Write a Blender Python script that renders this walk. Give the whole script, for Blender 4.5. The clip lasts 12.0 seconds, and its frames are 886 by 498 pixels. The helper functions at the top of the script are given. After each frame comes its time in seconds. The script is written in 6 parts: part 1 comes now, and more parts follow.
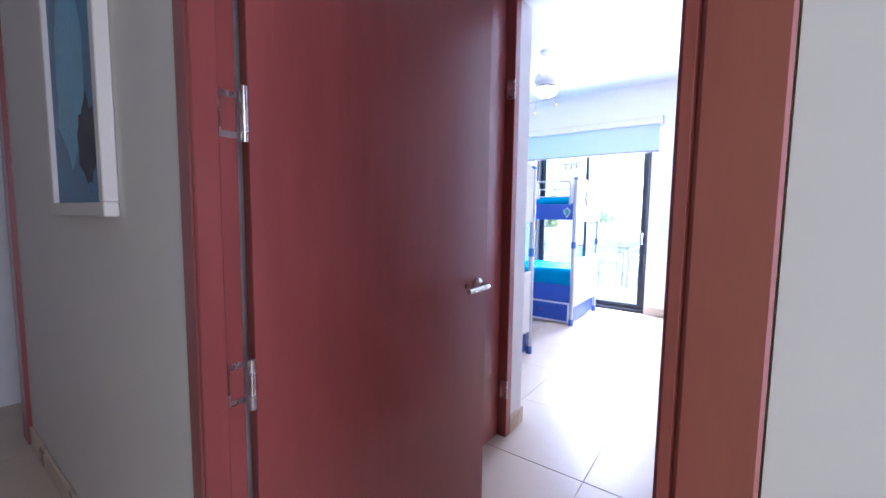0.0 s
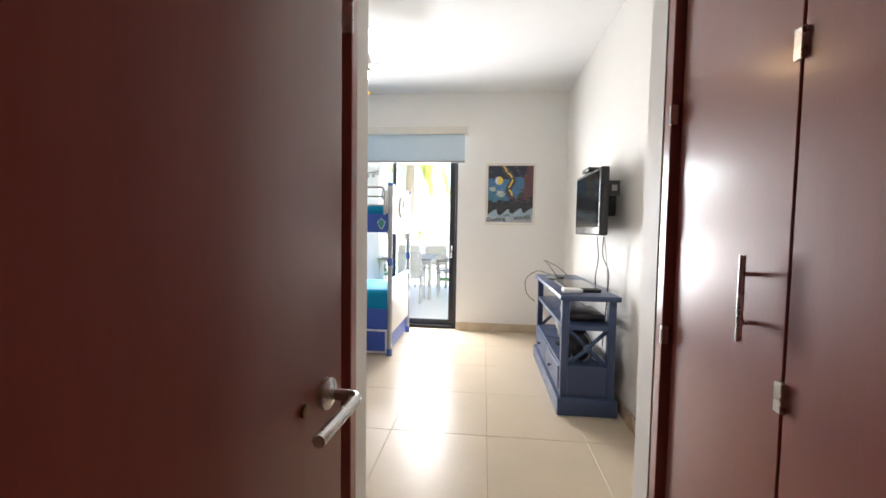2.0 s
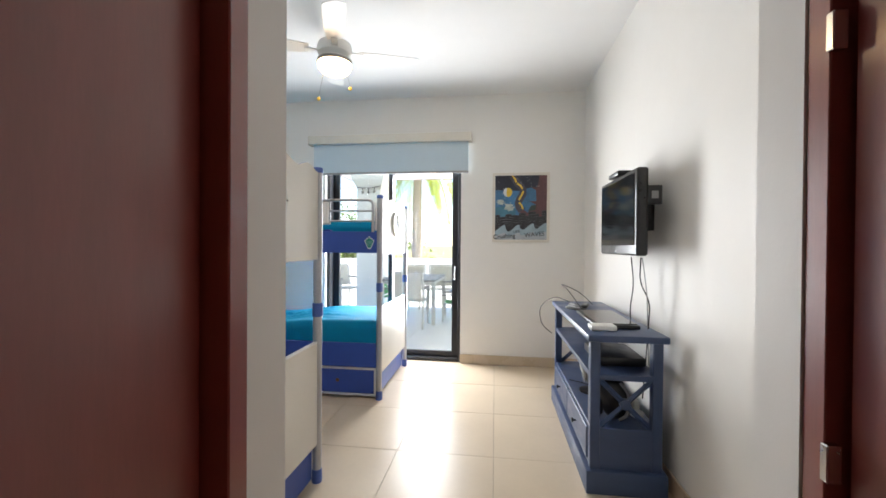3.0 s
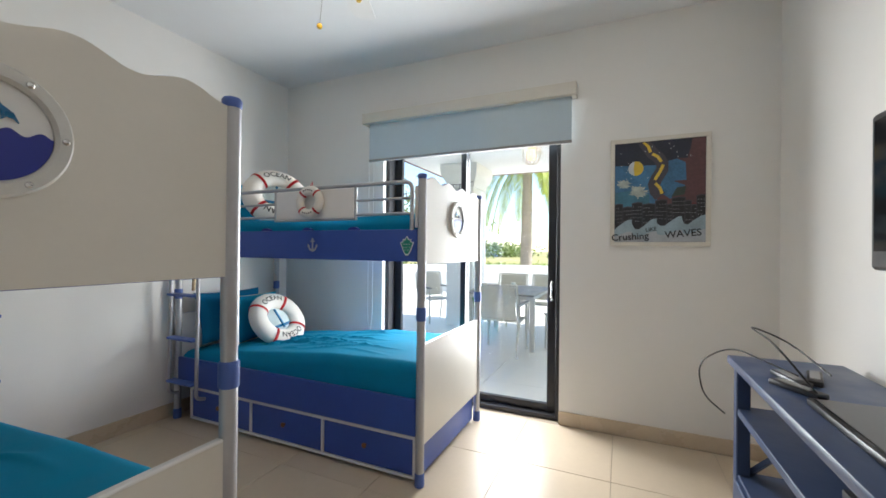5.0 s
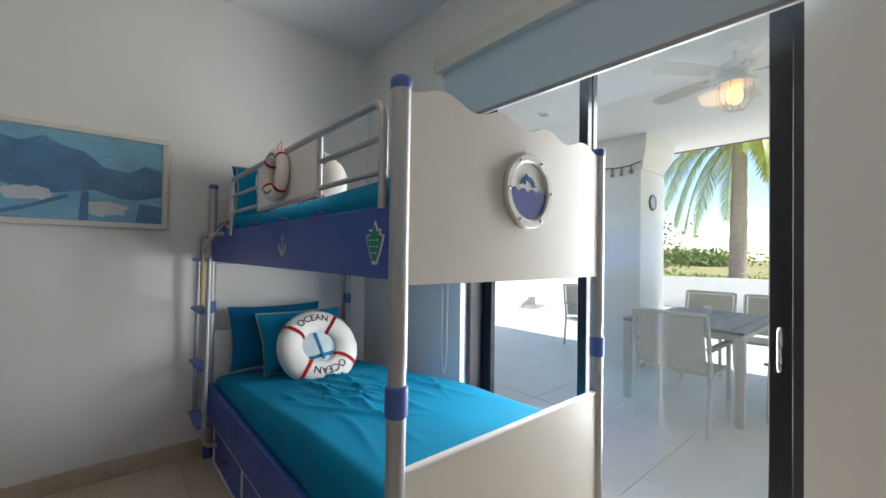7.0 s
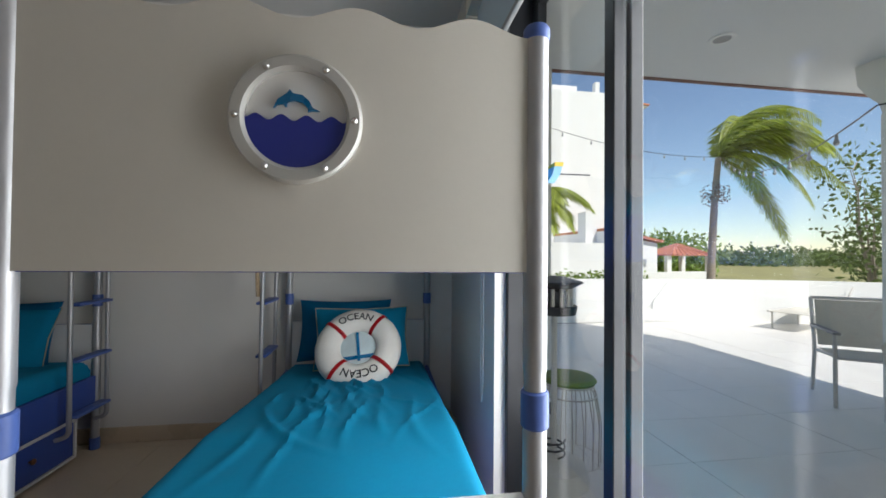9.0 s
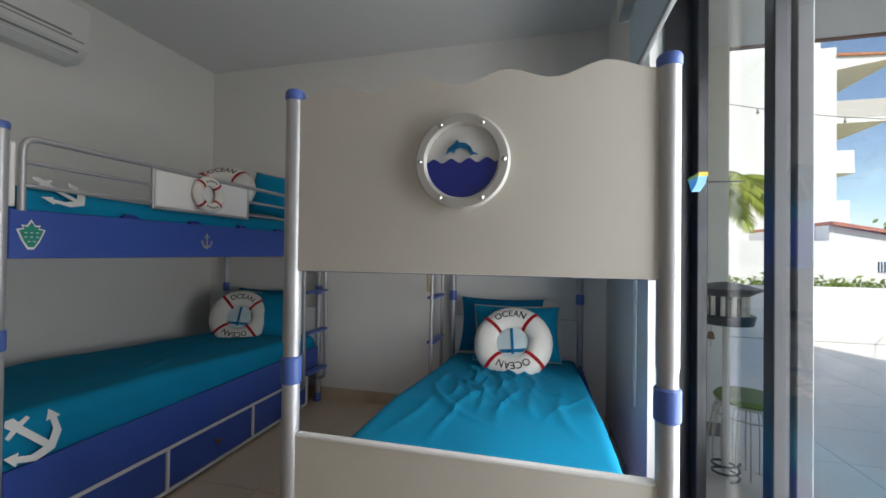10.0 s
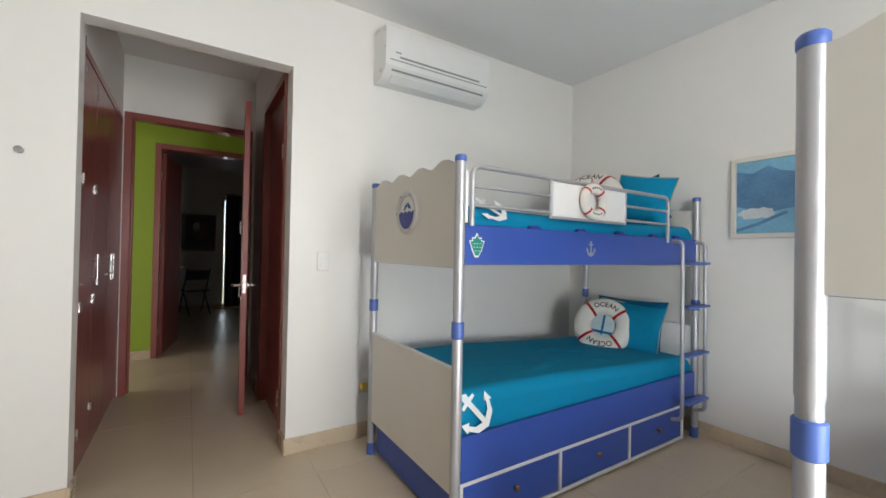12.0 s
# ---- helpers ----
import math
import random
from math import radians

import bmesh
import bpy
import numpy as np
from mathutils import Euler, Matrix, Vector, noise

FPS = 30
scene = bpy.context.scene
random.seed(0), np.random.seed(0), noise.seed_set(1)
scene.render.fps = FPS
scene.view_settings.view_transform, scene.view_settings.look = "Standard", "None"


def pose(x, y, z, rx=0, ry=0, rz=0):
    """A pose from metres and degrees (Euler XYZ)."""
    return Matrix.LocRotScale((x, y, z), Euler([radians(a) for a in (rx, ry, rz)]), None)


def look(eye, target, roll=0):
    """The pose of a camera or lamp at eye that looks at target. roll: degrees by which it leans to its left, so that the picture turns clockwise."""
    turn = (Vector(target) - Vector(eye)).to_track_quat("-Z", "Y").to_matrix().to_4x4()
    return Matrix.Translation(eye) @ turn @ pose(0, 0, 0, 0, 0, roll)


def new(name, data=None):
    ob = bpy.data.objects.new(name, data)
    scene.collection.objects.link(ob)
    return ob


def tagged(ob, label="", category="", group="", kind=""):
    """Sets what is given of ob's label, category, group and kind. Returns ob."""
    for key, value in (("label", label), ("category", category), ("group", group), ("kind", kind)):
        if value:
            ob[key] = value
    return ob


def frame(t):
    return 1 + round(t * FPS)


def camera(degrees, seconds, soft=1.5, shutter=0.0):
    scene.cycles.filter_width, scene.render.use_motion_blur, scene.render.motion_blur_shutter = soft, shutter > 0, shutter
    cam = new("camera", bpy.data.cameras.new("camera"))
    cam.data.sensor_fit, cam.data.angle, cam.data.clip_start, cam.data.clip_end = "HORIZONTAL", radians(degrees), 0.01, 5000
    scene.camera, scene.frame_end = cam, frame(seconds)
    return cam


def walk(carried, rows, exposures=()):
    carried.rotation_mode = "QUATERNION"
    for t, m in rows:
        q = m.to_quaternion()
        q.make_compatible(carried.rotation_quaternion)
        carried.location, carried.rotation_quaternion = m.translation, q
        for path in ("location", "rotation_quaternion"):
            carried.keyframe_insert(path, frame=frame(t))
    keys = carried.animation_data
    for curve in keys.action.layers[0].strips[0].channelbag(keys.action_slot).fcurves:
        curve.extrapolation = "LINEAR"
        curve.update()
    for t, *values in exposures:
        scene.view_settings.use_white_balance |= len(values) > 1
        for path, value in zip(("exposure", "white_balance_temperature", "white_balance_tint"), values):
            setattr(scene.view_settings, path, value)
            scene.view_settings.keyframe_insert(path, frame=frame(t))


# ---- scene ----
cam = camera(96.1, 12.0, soft=1.6)

PATH = [
    (0, (-0.202, 0.212, 1.257), (-1.373, 1.824, 1.085), 0.7),
    (0.5, (-0.457, 0.347, 1.249), (-1.266, 2.168, 1.081), 1.1),
    (1, (-0.652, 0.472, 1.262), (-1.139, 2.405, 1.101), 0.9),
    (1.5, (-0.72, 0.671, 1.279), (-1.017, 2.644, 1.132), 0.9),
    (2, (-0.748, 0.925, 1.262), (-0.95, 2.912, 1.159), 0.9),
    (2.5, (-0.728, 1.217, 1.29), (-0.938, 3.205, 1.232), 0.4),
    (3, (-0.705, 1.523, 1.279), (-0.964, 3.506, 1.262), 0.4),
    (5, (-0.662, 2.794, 1.278), (-1.479, 4.619, 1.284), 0.6),
    (5.5, (-0.664, 3.117, 1.283), (-1.671, 4.845, 1.29), 0.6),
    (6, (-0.688, 3.439, 1.289), (-1.891, 5.037, 1.293), 0.7),
    (6.5, (-0.783, 3.801, 1.28), (-2.155, 5.256, 1.3), 0.8),
    (8.5, (-0.975, 5.179, 1.252), (-2.866, 5.827, 1.28), 0.6),
    (9, (-0.889, 5.352, 1.232), (-2.868, 5.641, 1.264), 0.5),
    (9.5, (-0.763, 5.396, 1.237), (-2.761, 5.299, 1.269), 0.4),
    (10, (-0.689, 5.383, 1.252), (-2.63, 4.9, 1.273), 0.7),
    (10.5, (-0.636, 5.344, 1.274), (-2.448, 4.499, 1.29), 0.8),
    (11, (-0.614, 5.271, 1.284), (-2.227, 4.089, 1.307), 0.9),
    (11.5, (-0.646, 5.164, 1.282), (-2.0, 3.692, 1.307), 1.0),
    (12, (-0.661, 4.98, 1.264), (-1.736, 3.294, 1.284), 1.1),
]
EXPOSURES = [(0, 3.2, 4800, 26), (0.5, 2.65, 5300, 24), (1, 2.3, 6000, 19), (1.5, 2.25, 6500, 15), (2.5, 2.05, 6700, 12), (3.2, 1.8, 6500, 11), (5, 1.42, 6500, 10), (6.5, 1.02, 6500, 10), (8.5, 0.3, 6700, 12), (9.5, -0.05, 6500, 10), (10.5, 0.6, 6700, 12), (11, 0.98, 6700, 12), (12, 1.58, 6600, 10)]
walk(cam, [(t, look(eye, target, roll)) for t, eye, target, roll in PATH], EXPOSURES)

# ---- light ----
world = bpy.data.worlds.new("world")
scene.world = world
world.use_nodes = True
wn = world.node_tree
sky = wn.nodes.new("ShaderNodeTexSky")
sky.sky_type, sky.sun_disc = "NISHITA", False
sky.sun_elevation, sky.sun_rotation = radians(50), radians(64)
sky.dust_density, sky.ozone_density, sky.air_density = 0.05, 1.6, 1.0
wn.links.new(sky.outputs[0], wn.nodes["Background"].inputs[0])
wn.nodes["Background"].inputs[1].default_value = 0.15
sun = new("sun", bpy.data.lights.new("sun", "SUN"))
sun.data.energy, sun.data.angle, sun.data.color = 5.0, radians(0.5), (1.0, 0.96, 0.9)
sun.matrix_world = look((9, 4.3, 12), (0, 0, 0.1))

# daylight of the sky and the sunlit terrace, in the glass door's opening
day = new("door_daylight", bpy.data.lights.new("door_daylight", "AREA"))
day.data.shape, day.data.size, day.data.size_y = "RECTANGLE", 0.98, 1.75
day.data.energy, day.data.color = 42.0, (0.97, 0.985, 1.0)
day.matrix_world = pose(-1.77, 6.18, 1.22, 90, 0, 180)

# fill lamp added at the corridor's closed end, for daylight from the house beyond
cor = new("corridor_fill", bpy.data.lights.new("corridor_fill", "AREA"))
cor.data.shape, cor.data.size, cor.data.size_y, cor.data.energy, cor.data.color = "RECTANGLE", 0.9, 1.9, 3.8, (1.0, 0.95, 0.88)
cor.matrix_world = pose(1.58, -0.06, 1.25, 90, 0, 90)
# daylight through the far room's curtain gap
gap = new("curtain_gap_daylight", bpy.data.lights.new("curtain_gap_daylight", "AREA"))
gap.data.shape, gap.data.size, gap.data.size_y, gap.data.energy, gap.data.color = "RECTANGLE", 0.03, 2.2, 0.8, (0.8, 0.9, 1.0)
gap.matrix_world = pose(-1.285, -4.64, 1.15, 90, 0, 0)

# ---- mesh helpers ----


def box(bm, x0, x1, y0, y1, z0, z1, bevel=0.0, seg=2):
    r = bmesh.ops.create_cube(bm, size=1.0, matrix=Matrix.Translation(((x0 + x1) / 2, (y0 + y1) / 2, (z0 + z1) / 2)) @ Matrix.Diagonal((abs(x1 - x0), abs(y1 - y0), abs(z1 - z0), 1)))
    if bevel:
        edges = list({e for v in r["verts"] for e in v.link_edges})
        bmesh.ops.bevel(bm, geom=edges, offset=bevel, segments=seg, affect="EDGES", profile=0.5)
    return bm


def boxed(x0, x1, y0, y1, z0, z1, bevel=0.0, seg=2):
    return box(bmesh.new(), x0, x1, y0, y1, z0, z1, bevel, seg)


def tube(bm, pts, r, seg=12, closed=False, cap=True):
    """Sweep a round section along points; r is one radius or one for each point."""
    pts = [Vector(p) for p in pts]
    n = len(pts)
    rs = r if isinstance(r, (list, tuple)) else [r] * n
    rings, up = [], None
    for i in range(n):
        a = pts[(i - 1) % n] if (closed or i > 0) else pts[i]
        b = pts[(i + 1) % n] if (closed or i < n - 1) else pts[i]
        t = (b - a).normalized()
        if up is None:
            up = Vector((0, 0, 1)) if abs(t.z) < 0.9 else Vector((1, 0, 0))
        s = t.cross(up).normalized()
        up = s.cross(t).normalized()
        rings.append([bm.verts.new(pts[i] + (s * math.cos(k * math.tau / seg) + up * math.sin(k * math.tau / seg)) * rs[i]) for k in range(seg)])
    for i in range(n if closed else n - 1):
        a, b = rings[i], rings[(i + 1) % n]
        for k in range(seg):
            bm.faces.new((a[k], a[(k + 1) % seg], b[(k + 1) % seg], b[k]))
    if cap and not closed:
        bm.faces.new(rings[0][::-1])
        bm.faces.new(rings[-1])
    return bm


def rod(p0, p1, r, seg=12, r1=None):
    return tube(bmesh.new(), [p0, p1], [r, r if r1 is None else r1], seg)


def lathe(bm, prof, seg=24, m=Matrix()):
    """Turn a profile of (radius, height) round the local z axis."""
    rings = []
    for r, z in prof:
        rings.append([bm.verts.new(m @ Vector((r * math.cos(k * math.tau / seg), r * math.sin(k * math.tau / seg), z))) for k in range(seg)])
    for a, b in zip(rings, rings[1:]):
        for k in range(seg):
            bm.faces.new((a[k], a[(k + 1) % seg], b[(k + 1) % seg], b[k]))
    if prof[0][0] > 1e-5:
        bm.faces.new(rings[0][::-1])
    if prof[-1][0] > 1e-5:
        bm.faces.new(rings[-1])
    bmesh.ops.remove_doubles(bm, verts=bm.verts, dist=1e-6)
    return bm


def slab(bm, outline, m, thick):
    """Extrude a flat outline in the local xy plane by thick along z."""
    lo = [bm.verts.new(m @ Vector((x, y, 0))) for x, y in outline]
    hi = [bm.verts.new(m @ Vector((x, y, thick))) for x, y in outline]
    n = len(lo)
    bm.faces.new(lo[::-1])
    bm.faces.new(hi)
    for i in range(n):
        bm.faces.new((lo[i], lo[(i + 1) % n], hi[(i + 1) % n], hi[i]))
    bmesh.ops.recalc_face_normals(bm, faces=bm.faces)
    return bm


def arc(cx, cy, r, a0, a1, n):
    return [(cx + r * math.cos(radians(a0 + (a1 - a0) * i / n)), cy + r * math.sin(radians(a0 + (a1 - a0) * i / n))) for i in range(n + 1)]


def rounded(pts, r, n=5):
    """Round the corners of a polyline in space."""
    pts = [Vector(p) for p in pts]
    out = [pts[0]]
    for a, b, c in zip(pts, pts[1:], pts[2:]):
        u, v = (a - b).normalized(), (c - b).normalized()
        d = min(r, (a - b).length * 0.49, (c - b).length * 0.49)
        p, q = b + u * d, b + v * d
        for i in range(n + 1):
            t = i / n
            out.append(p * (1 - t) ** 2 + b * 2 * t * (1 - t) + q * t * t)
    return out + [pts[-1]]


def mesh_of(bm, name, material, smooth=True, angle=35):
    me = bpy.data.meshes.new(name)
    bm.normal_update()
    bm.to_mesh(me)
    bm.free()
    if material:
        me.materials.append(material)
    if smooth:
        for p in me.polygons:
            p.use_smooth = True
        me.set_sharp_from_angle(angle=radians(angle))
    return me


def part(name, bm, material, parent=None, label="", smooth=True):
    ob = new(name, mesh_of(bm, name, material, smooth))
    if parent:
        ob.parent = parent
    return tagged(ob, label)


def thing(name, loc, label, category, group="", rz=0):
    ob = new(name)
    ob.empty_display_size = 0.1
    ob.matrix_world = pose(*loc, 0, 0, rz)
    return tagged(ob, label, category, group)


def single(name, bm, material, label, category, group="", smooth=True):
    return tagged(part(name, bm, material, None, label, smooth), label, category, group)


def structure(name, bm, material, label, category="", smooth=False):
    return tagged(part(name, bm, material, None, label, smooth), label, category or name.split("_")[0], kind="structure")


# ---- materials ----


def material(name, col, rough=0.5, metal=0.0, var=0.06, scale=6.0, bump=0.0, bscale=120.0, stretch=(1, 1, 1), coat=0.0, spec=0.5, rvar=0.08, rand=0.0, sheen=0.0, trans=0.0):
    m = bpy.data.materials.new(name)
    m.use_nodes = True
    nt = m.node_tree
    b = nt.nodes["Principled BSDF"]
    tc = nt.nodes.new("ShaderNodeTexCoord")
    mp = nt.nodes.new("ShaderNodeMapping")
    mp.inputs["Scale"].default_value = stretch
    nt.links.new(tc.outputs["Object"], mp.inputs[0])
    n1, n2 = nt.nodes.new("ShaderNodeTexNoise"), nt.nodes.new("ShaderNodeTexNoise")
    n1.inputs["Scale"].default_value, n1.inputs["Detail"].default_value = scale, 4
    n2.inputs["Scale"].default_value, n2.inputs["Detail"].default_value = scale * 9, 3
    for n in (n1, n2):
        nt.links.new(mp.outputs[0], n.inputs["Vector"])
    add = nt.nodes.new("ShaderNodeMath")
    add.operation = "MULTIPLY_ADD"
    add.inputs[1].default_value = 0.45
    nt.links.new(n2.outputs["Fac"], add.inputs[0])
    nt.links.new(n1.outputs["Fac"], add.inputs[2])
    ramp = nt.nodes.new("ShaderNodeMapRange")
    ramp.inputs["From Min"].default_value, ramp.inputs["From Max"].default_value = 0.45, 1.0
    ramp.inputs["To Min"].default_value, ramp.inputs["To Max"].default_value = 1 - var, 1 + var
    nt.links.new(add.outputs[0], ramp.inputs["Value"])
    fac = ramp.outputs[0]
    if rand:
        oi = nt.nodes.new("ShaderNodeObjectInfo")
        r2 = nt.nodes.new("ShaderNodeMapRange")
        r2.inputs["To Min"].default_value, r2.inputs["To Max"].default_value = 1 - rand, 1 + rand
        nt.links.new(oi.outputs["Random"], r2.inputs["Value"])
        mu = nt.nodes.new("ShaderNodeMath")
        mu.operation = "MULTIPLY"
        nt.links.new(fac, mu.inputs[0])
        nt.links.new(r2.outputs[0], mu.inputs[1])
        fac = mu.outputs[0]
    sc = nt.nodes.new("ShaderNodeVectorMath")
    sc.operation = "SCALE"
    sc.inputs[0].default_value = col
    nt.links.new(fac, sc.inputs["Scale"])
    nt.links.new(sc.outputs[0], b.inputs["Base Color"])
    rr = nt.nodes.new("ShaderNodeMapRange")
    rr.inputs["From Min"].default_value, rr.inputs["From Max"].default_value = 0.3, 0.7
    rr.inputs["To Min"].default_value, rr.inputs["To Max"].default_value = max(0.02, rough - rvar), min(1, rough + rvar)
    nt.links.new(n1.outputs["Fac"], rr.inputs["Value"])
    nt.links.new(rr.outputs[0], b.inputs["Roughness"])
    b.inputs["Metallic"].default_value = metal
    b.inputs["Specular IOR Level"].default_value = spec
    b.inputs["Coat Weight"].default_value = coat
    b.inputs["Coat Roughness"].default_value = 0.19
    b.inputs["Sheen Weight"].default_value = sheen
    b.inputs["Transmission Weight"].default_value = trans
    if bump:
        n3 = nt.nodes.new("ShaderNodeTexNoise")
        n3.inputs["Scale"].default_value, n3.inputs["Detail"].default_value = bscale, 3
        nt.links.new(mp.outputs[0], n3.inputs["Vector"])
        bp = nt.nodes.new("ShaderNodeBump")
        bp.inputs["Strength"].default_value, bp.inputs["Distance"].default_value = bump, 0.004
        nt.links.new(n3.outputs["Fac"], bp.inputs["Height"])
        nt.links.new(bp.outputs[0], b.inputs["Normal"])
    return m


def glass_material(name, tint):
    m = bpy.data.materials.new(name)
    m.use_nodes = True
    nt = m.node_tree
    nt.nodes.remove(nt.nodes["Principled BSDF"])
    tr, gl, mix, lw, pw, ad = (nt.nodes.new(k) for k in ("ShaderNodeBsdfTransparent", "ShaderNodeBsdfGlossy", "ShaderNodeMixShader", "ShaderNodeLayerWeight", "ShaderNodeMath", "ShaderNodeMath"))
    tr.inputs[0].default_value = (*tint, 1)
    gl.inputs["Roughness"].default_value = 0.01
    lw.inputs[0].default_value = 0.5
    pw.operation, ad.operation = "POWER", "MULTIPLY_ADD"
    pw.inputs[1].default_value, ad.inputs[1].default_value, ad.inputs[2].default_value = 5.0, 0.9, 0.03
    nt.links.new(lw.outputs["Facing"], pw.inputs[0])
    nt.links.new(pw.outputs[0], ad.inputs[0])
    nt.links.new(ad.outputs[0], mix.inputs[0])
    nt.links.new(tr.outputs[0], mix.inputs[1])
    nt.links.new(gl.outputs[0], mix.inputs[2])
    nt.links.new(mix.outputs[0], nt.nodes["Material Output"].inputs[0])
    return m


def glow(name, col, strength):
    m = bpy.data.materials.new(name)
    m.use_nodes = True
    b = m.node_tree.nodes["Principled BSDF"]
    b.inputs["Base Color"].default_value = (*col, 1)
    b.inputs["Emission Color"].default_value = (*col, 1)
    b.inputs["Emission Strength"].default_value = strength
    return m


def leafy(name, col, var=0.3):
    """Foliage that lets some light through, varied leaf by leaf."""
    m = material(name, col, 0.45, var=0.25, scale=2, rvar=0.05)
    nt = m.node_tree
    b = nt.nodes["Principled BSDF"]
    geo = nt.nodes.new("ShaderNodeNewGeometry")
    hsv = nt.nodes.new("ShaderNodeHueSaturation")
    mr = nt.nodes.new("ShaderNodeMapRange")
    mr.inputs["To Min"].default_value, mr.inputs["To Max"].default_value = 1 - var, 1 + var
    nt.links.new(geo.outputs["Random Per Island"], mr.inputs["Value"])
    nt.links.new(mr.outputs[0], hsv.inputs["Value"])
    nt.links.new(b.inputs["Base Color"].links[0].from_socket, hsv.inputs["Color"])
    nt.links.new(hsv.outputs[0], b.inputs["Base Color"])
    tl = nt.nodes.new("ShaderNodeBsdfTranslucent")
    mix = nt.nodes.new("ShaderNodeMixShader")
    mix.inputs[0].default_value = 0.4
    nt.links.new(hsv.outputs[0], tl.inputs["Color"])
    nt.links.new(b.outputs[0], mix.inputs[1])
    nt.links.new(tl.outputs[0], mix.inputs[2])
    nt.links.new(mix.outputs[0], nt.nodes["Material Output"].inputs[0])
    return m


WALL = material("white_wall_paint", (0.80, 0.785, 0.75), 0.55, var=0.02, scale=1.2, bump=0.06, bscale=90)
WALL_BEIGE = material("beige_wall_paint", (0.70, 0.66, 0.60), 0.6, var=0.03, scale=1.5, bump=0.06, bscale=90)
WALL_GREEN = material("lime_wall_paint", (0.30, 0.42, 0.03), 0.6, var=0.04, scale=1.5, bump=0.06, bscale=90)
CEILING = material("white_ceiling_paint", (0.80, 0.80, 0.79), 0.75, var=0.02, scale=1.0, bump=0.05, bscale=70)
STUCCO = material("white_stucco", (0.82, 0.81, 0.78), 0.8, var=0.04, scale=1.4, bump=0.2, bscale=60)
TILE = material("cream_floor_tile", (0.60, 0.50, 0.375), 0.31, spec=0.28, var=0.04, scale=3.5, bump=0.01, bscale=30, rvar=0.01, rand=0.02)
GROUT = material("floor_grout", (0.40, 0.33, 0.25), 0.9, var=0.1, scale=30)
BASE = material("beige_skirting_tile", (0.58, 0.47, 0.34), 0.3, var=0.05, scale=5)
TERRACE = material("pale_terrace_tile", (0.72, 0.69, 0.64), 0.35, var=0.06, scale=2.5, bump=0.05, bscale=60, rand=0.03)
TGROUT = material("terrace_grout", (0.22, 0.205, 0.19), 0.9, var=0.1, scale=30)
WOOD = material("dark_mahogany", (0.27, 0.061, 0.050), 0.42, var=0.10, scale=4, stretch=(6, 6, 0.8), bump=0.015, bscale=60, coat=0.65, rvar=0.05)
BLACK = material("black_aluminium", (0.025, 0.026, 0.03), 0.38, metal=0.3, var=0.1, scale=8)
CREAM = material("cream_laminate", (0.69, 0.655, 0.59), 0.42, var=0.02, scale=8, bump=0.03, bscale=160, rvar=0.04)
WHITEP = material("white_laminate", (0.80, 0.79, 0.77), 0.4, var=0.02, scale=8)
RIM = material("satin_silver_rim", (0.56, 0.55, 0.52), 0.45, metal=0.35, var=0.04, scale=12)
SILVER = material("silver_tube_paint", (0.46, 0.46, 0.475), 0.42, metal=0.55, var=0.04, scale=12, rvar=0.05)
CHROME = material("brushed_steel", (0.62, 0.61, 0.60), 0.26, metal=1.0, var=0.04, scale=20)
BLUE = material("blue_laminate", (0.035, 0.085, 0.37), 0.4, var=0.06, scale=9, rvar=0.05)
CUFF = material("blue_plastic", (0.07, 0.13, 0.40), 0.45, var=0.05, scale=20)
NAVY = material("navy_enamel", (0.018, 0.03, 0.26), 0.35, var=0.04, scale=10)
TEAL = material("turquoise_cotton", (0.0, 0.225, 0.40), 0.85, var=0.07, scale=7, bump=0.12, bscale=420, spec=0.2)
TEALD = material("deep_turquoise_cotton", (0.0, 0.127, 0.27), 0.85, var=0.07, scale=7, bump=0.12, bscale=420, spec=0.2)
CANVAS = material("white_canvas", (0.76, 0.73, 0.68), 0.85, var=0.05, scale=9, bump=0.15, bscale=300, sheen=0.2)
PALE = material("pale_blue_cotton", (0.50, 0.60, 0.62), 0.85, var=0.08, scale=12)
RED = material("red_ribbon", (0.55, 0.008, 0.015), 0.6, var=0.08, scale=20)
INK = material("black_print", (0.02, 0.02, 0.022), 0.7, var=0.1, scale=30)
PRINT = material("white_print", (0.74, 0.78, 0.78), 0.8, var=0.04, scale=20)
GREENP = material("green_enamel", (0.01, 0.24, 0.17), 0.4, var=0.1, scale=20)
DOLPHIN = material("dolphin_blue_enamel", (0.0, 0.13, 0.30), 0.3, var=0.2, scale=30)
SLATE = material("slate_blue_paint", (0.042, 0.07, 0.152), 0.38, var=0.08, scale=6, bump=0.05, bscale=50, stretch=(1, 1, 4))
PLASTIC = material("black_plastic", (0.012, 0.012, 0.014), 0.35, var=0.1, scale=15)
SCREEN = material("dark_screen", (0.006, 0.007, 0.009), 0.1, var=0.05, scale=3, rvar=0.02)
WHITEPL = material("white_plastic", (0.80, 0.80, 0.78), 0.35, var=0.02, scale=10)
GREYPL = material("grey_plastic", (0.30, 0.30, 0.30), 0.45, var=0.05, scale=10)
BLIND = material("pale_blue_blind", (0.52, 0.62, 0.68), 0.8, var=0.02, scale=10, bump=0.1, bscale=500)
PICFRAME = material("cream_picture_frame", (0.70, 0.66, 0.58), 0.45, var=0.03, scale=10)
ROPE = material("beige_rope", (0.50, 0.38, 0.24), 0.9, var=0.2, scale=60, bump=0.4, bscale=250)
BRONZE = material("bronze_knob", (0.22, 0.11, 0.06), 0.35, metal=0.8, var=0.1, scale=20)
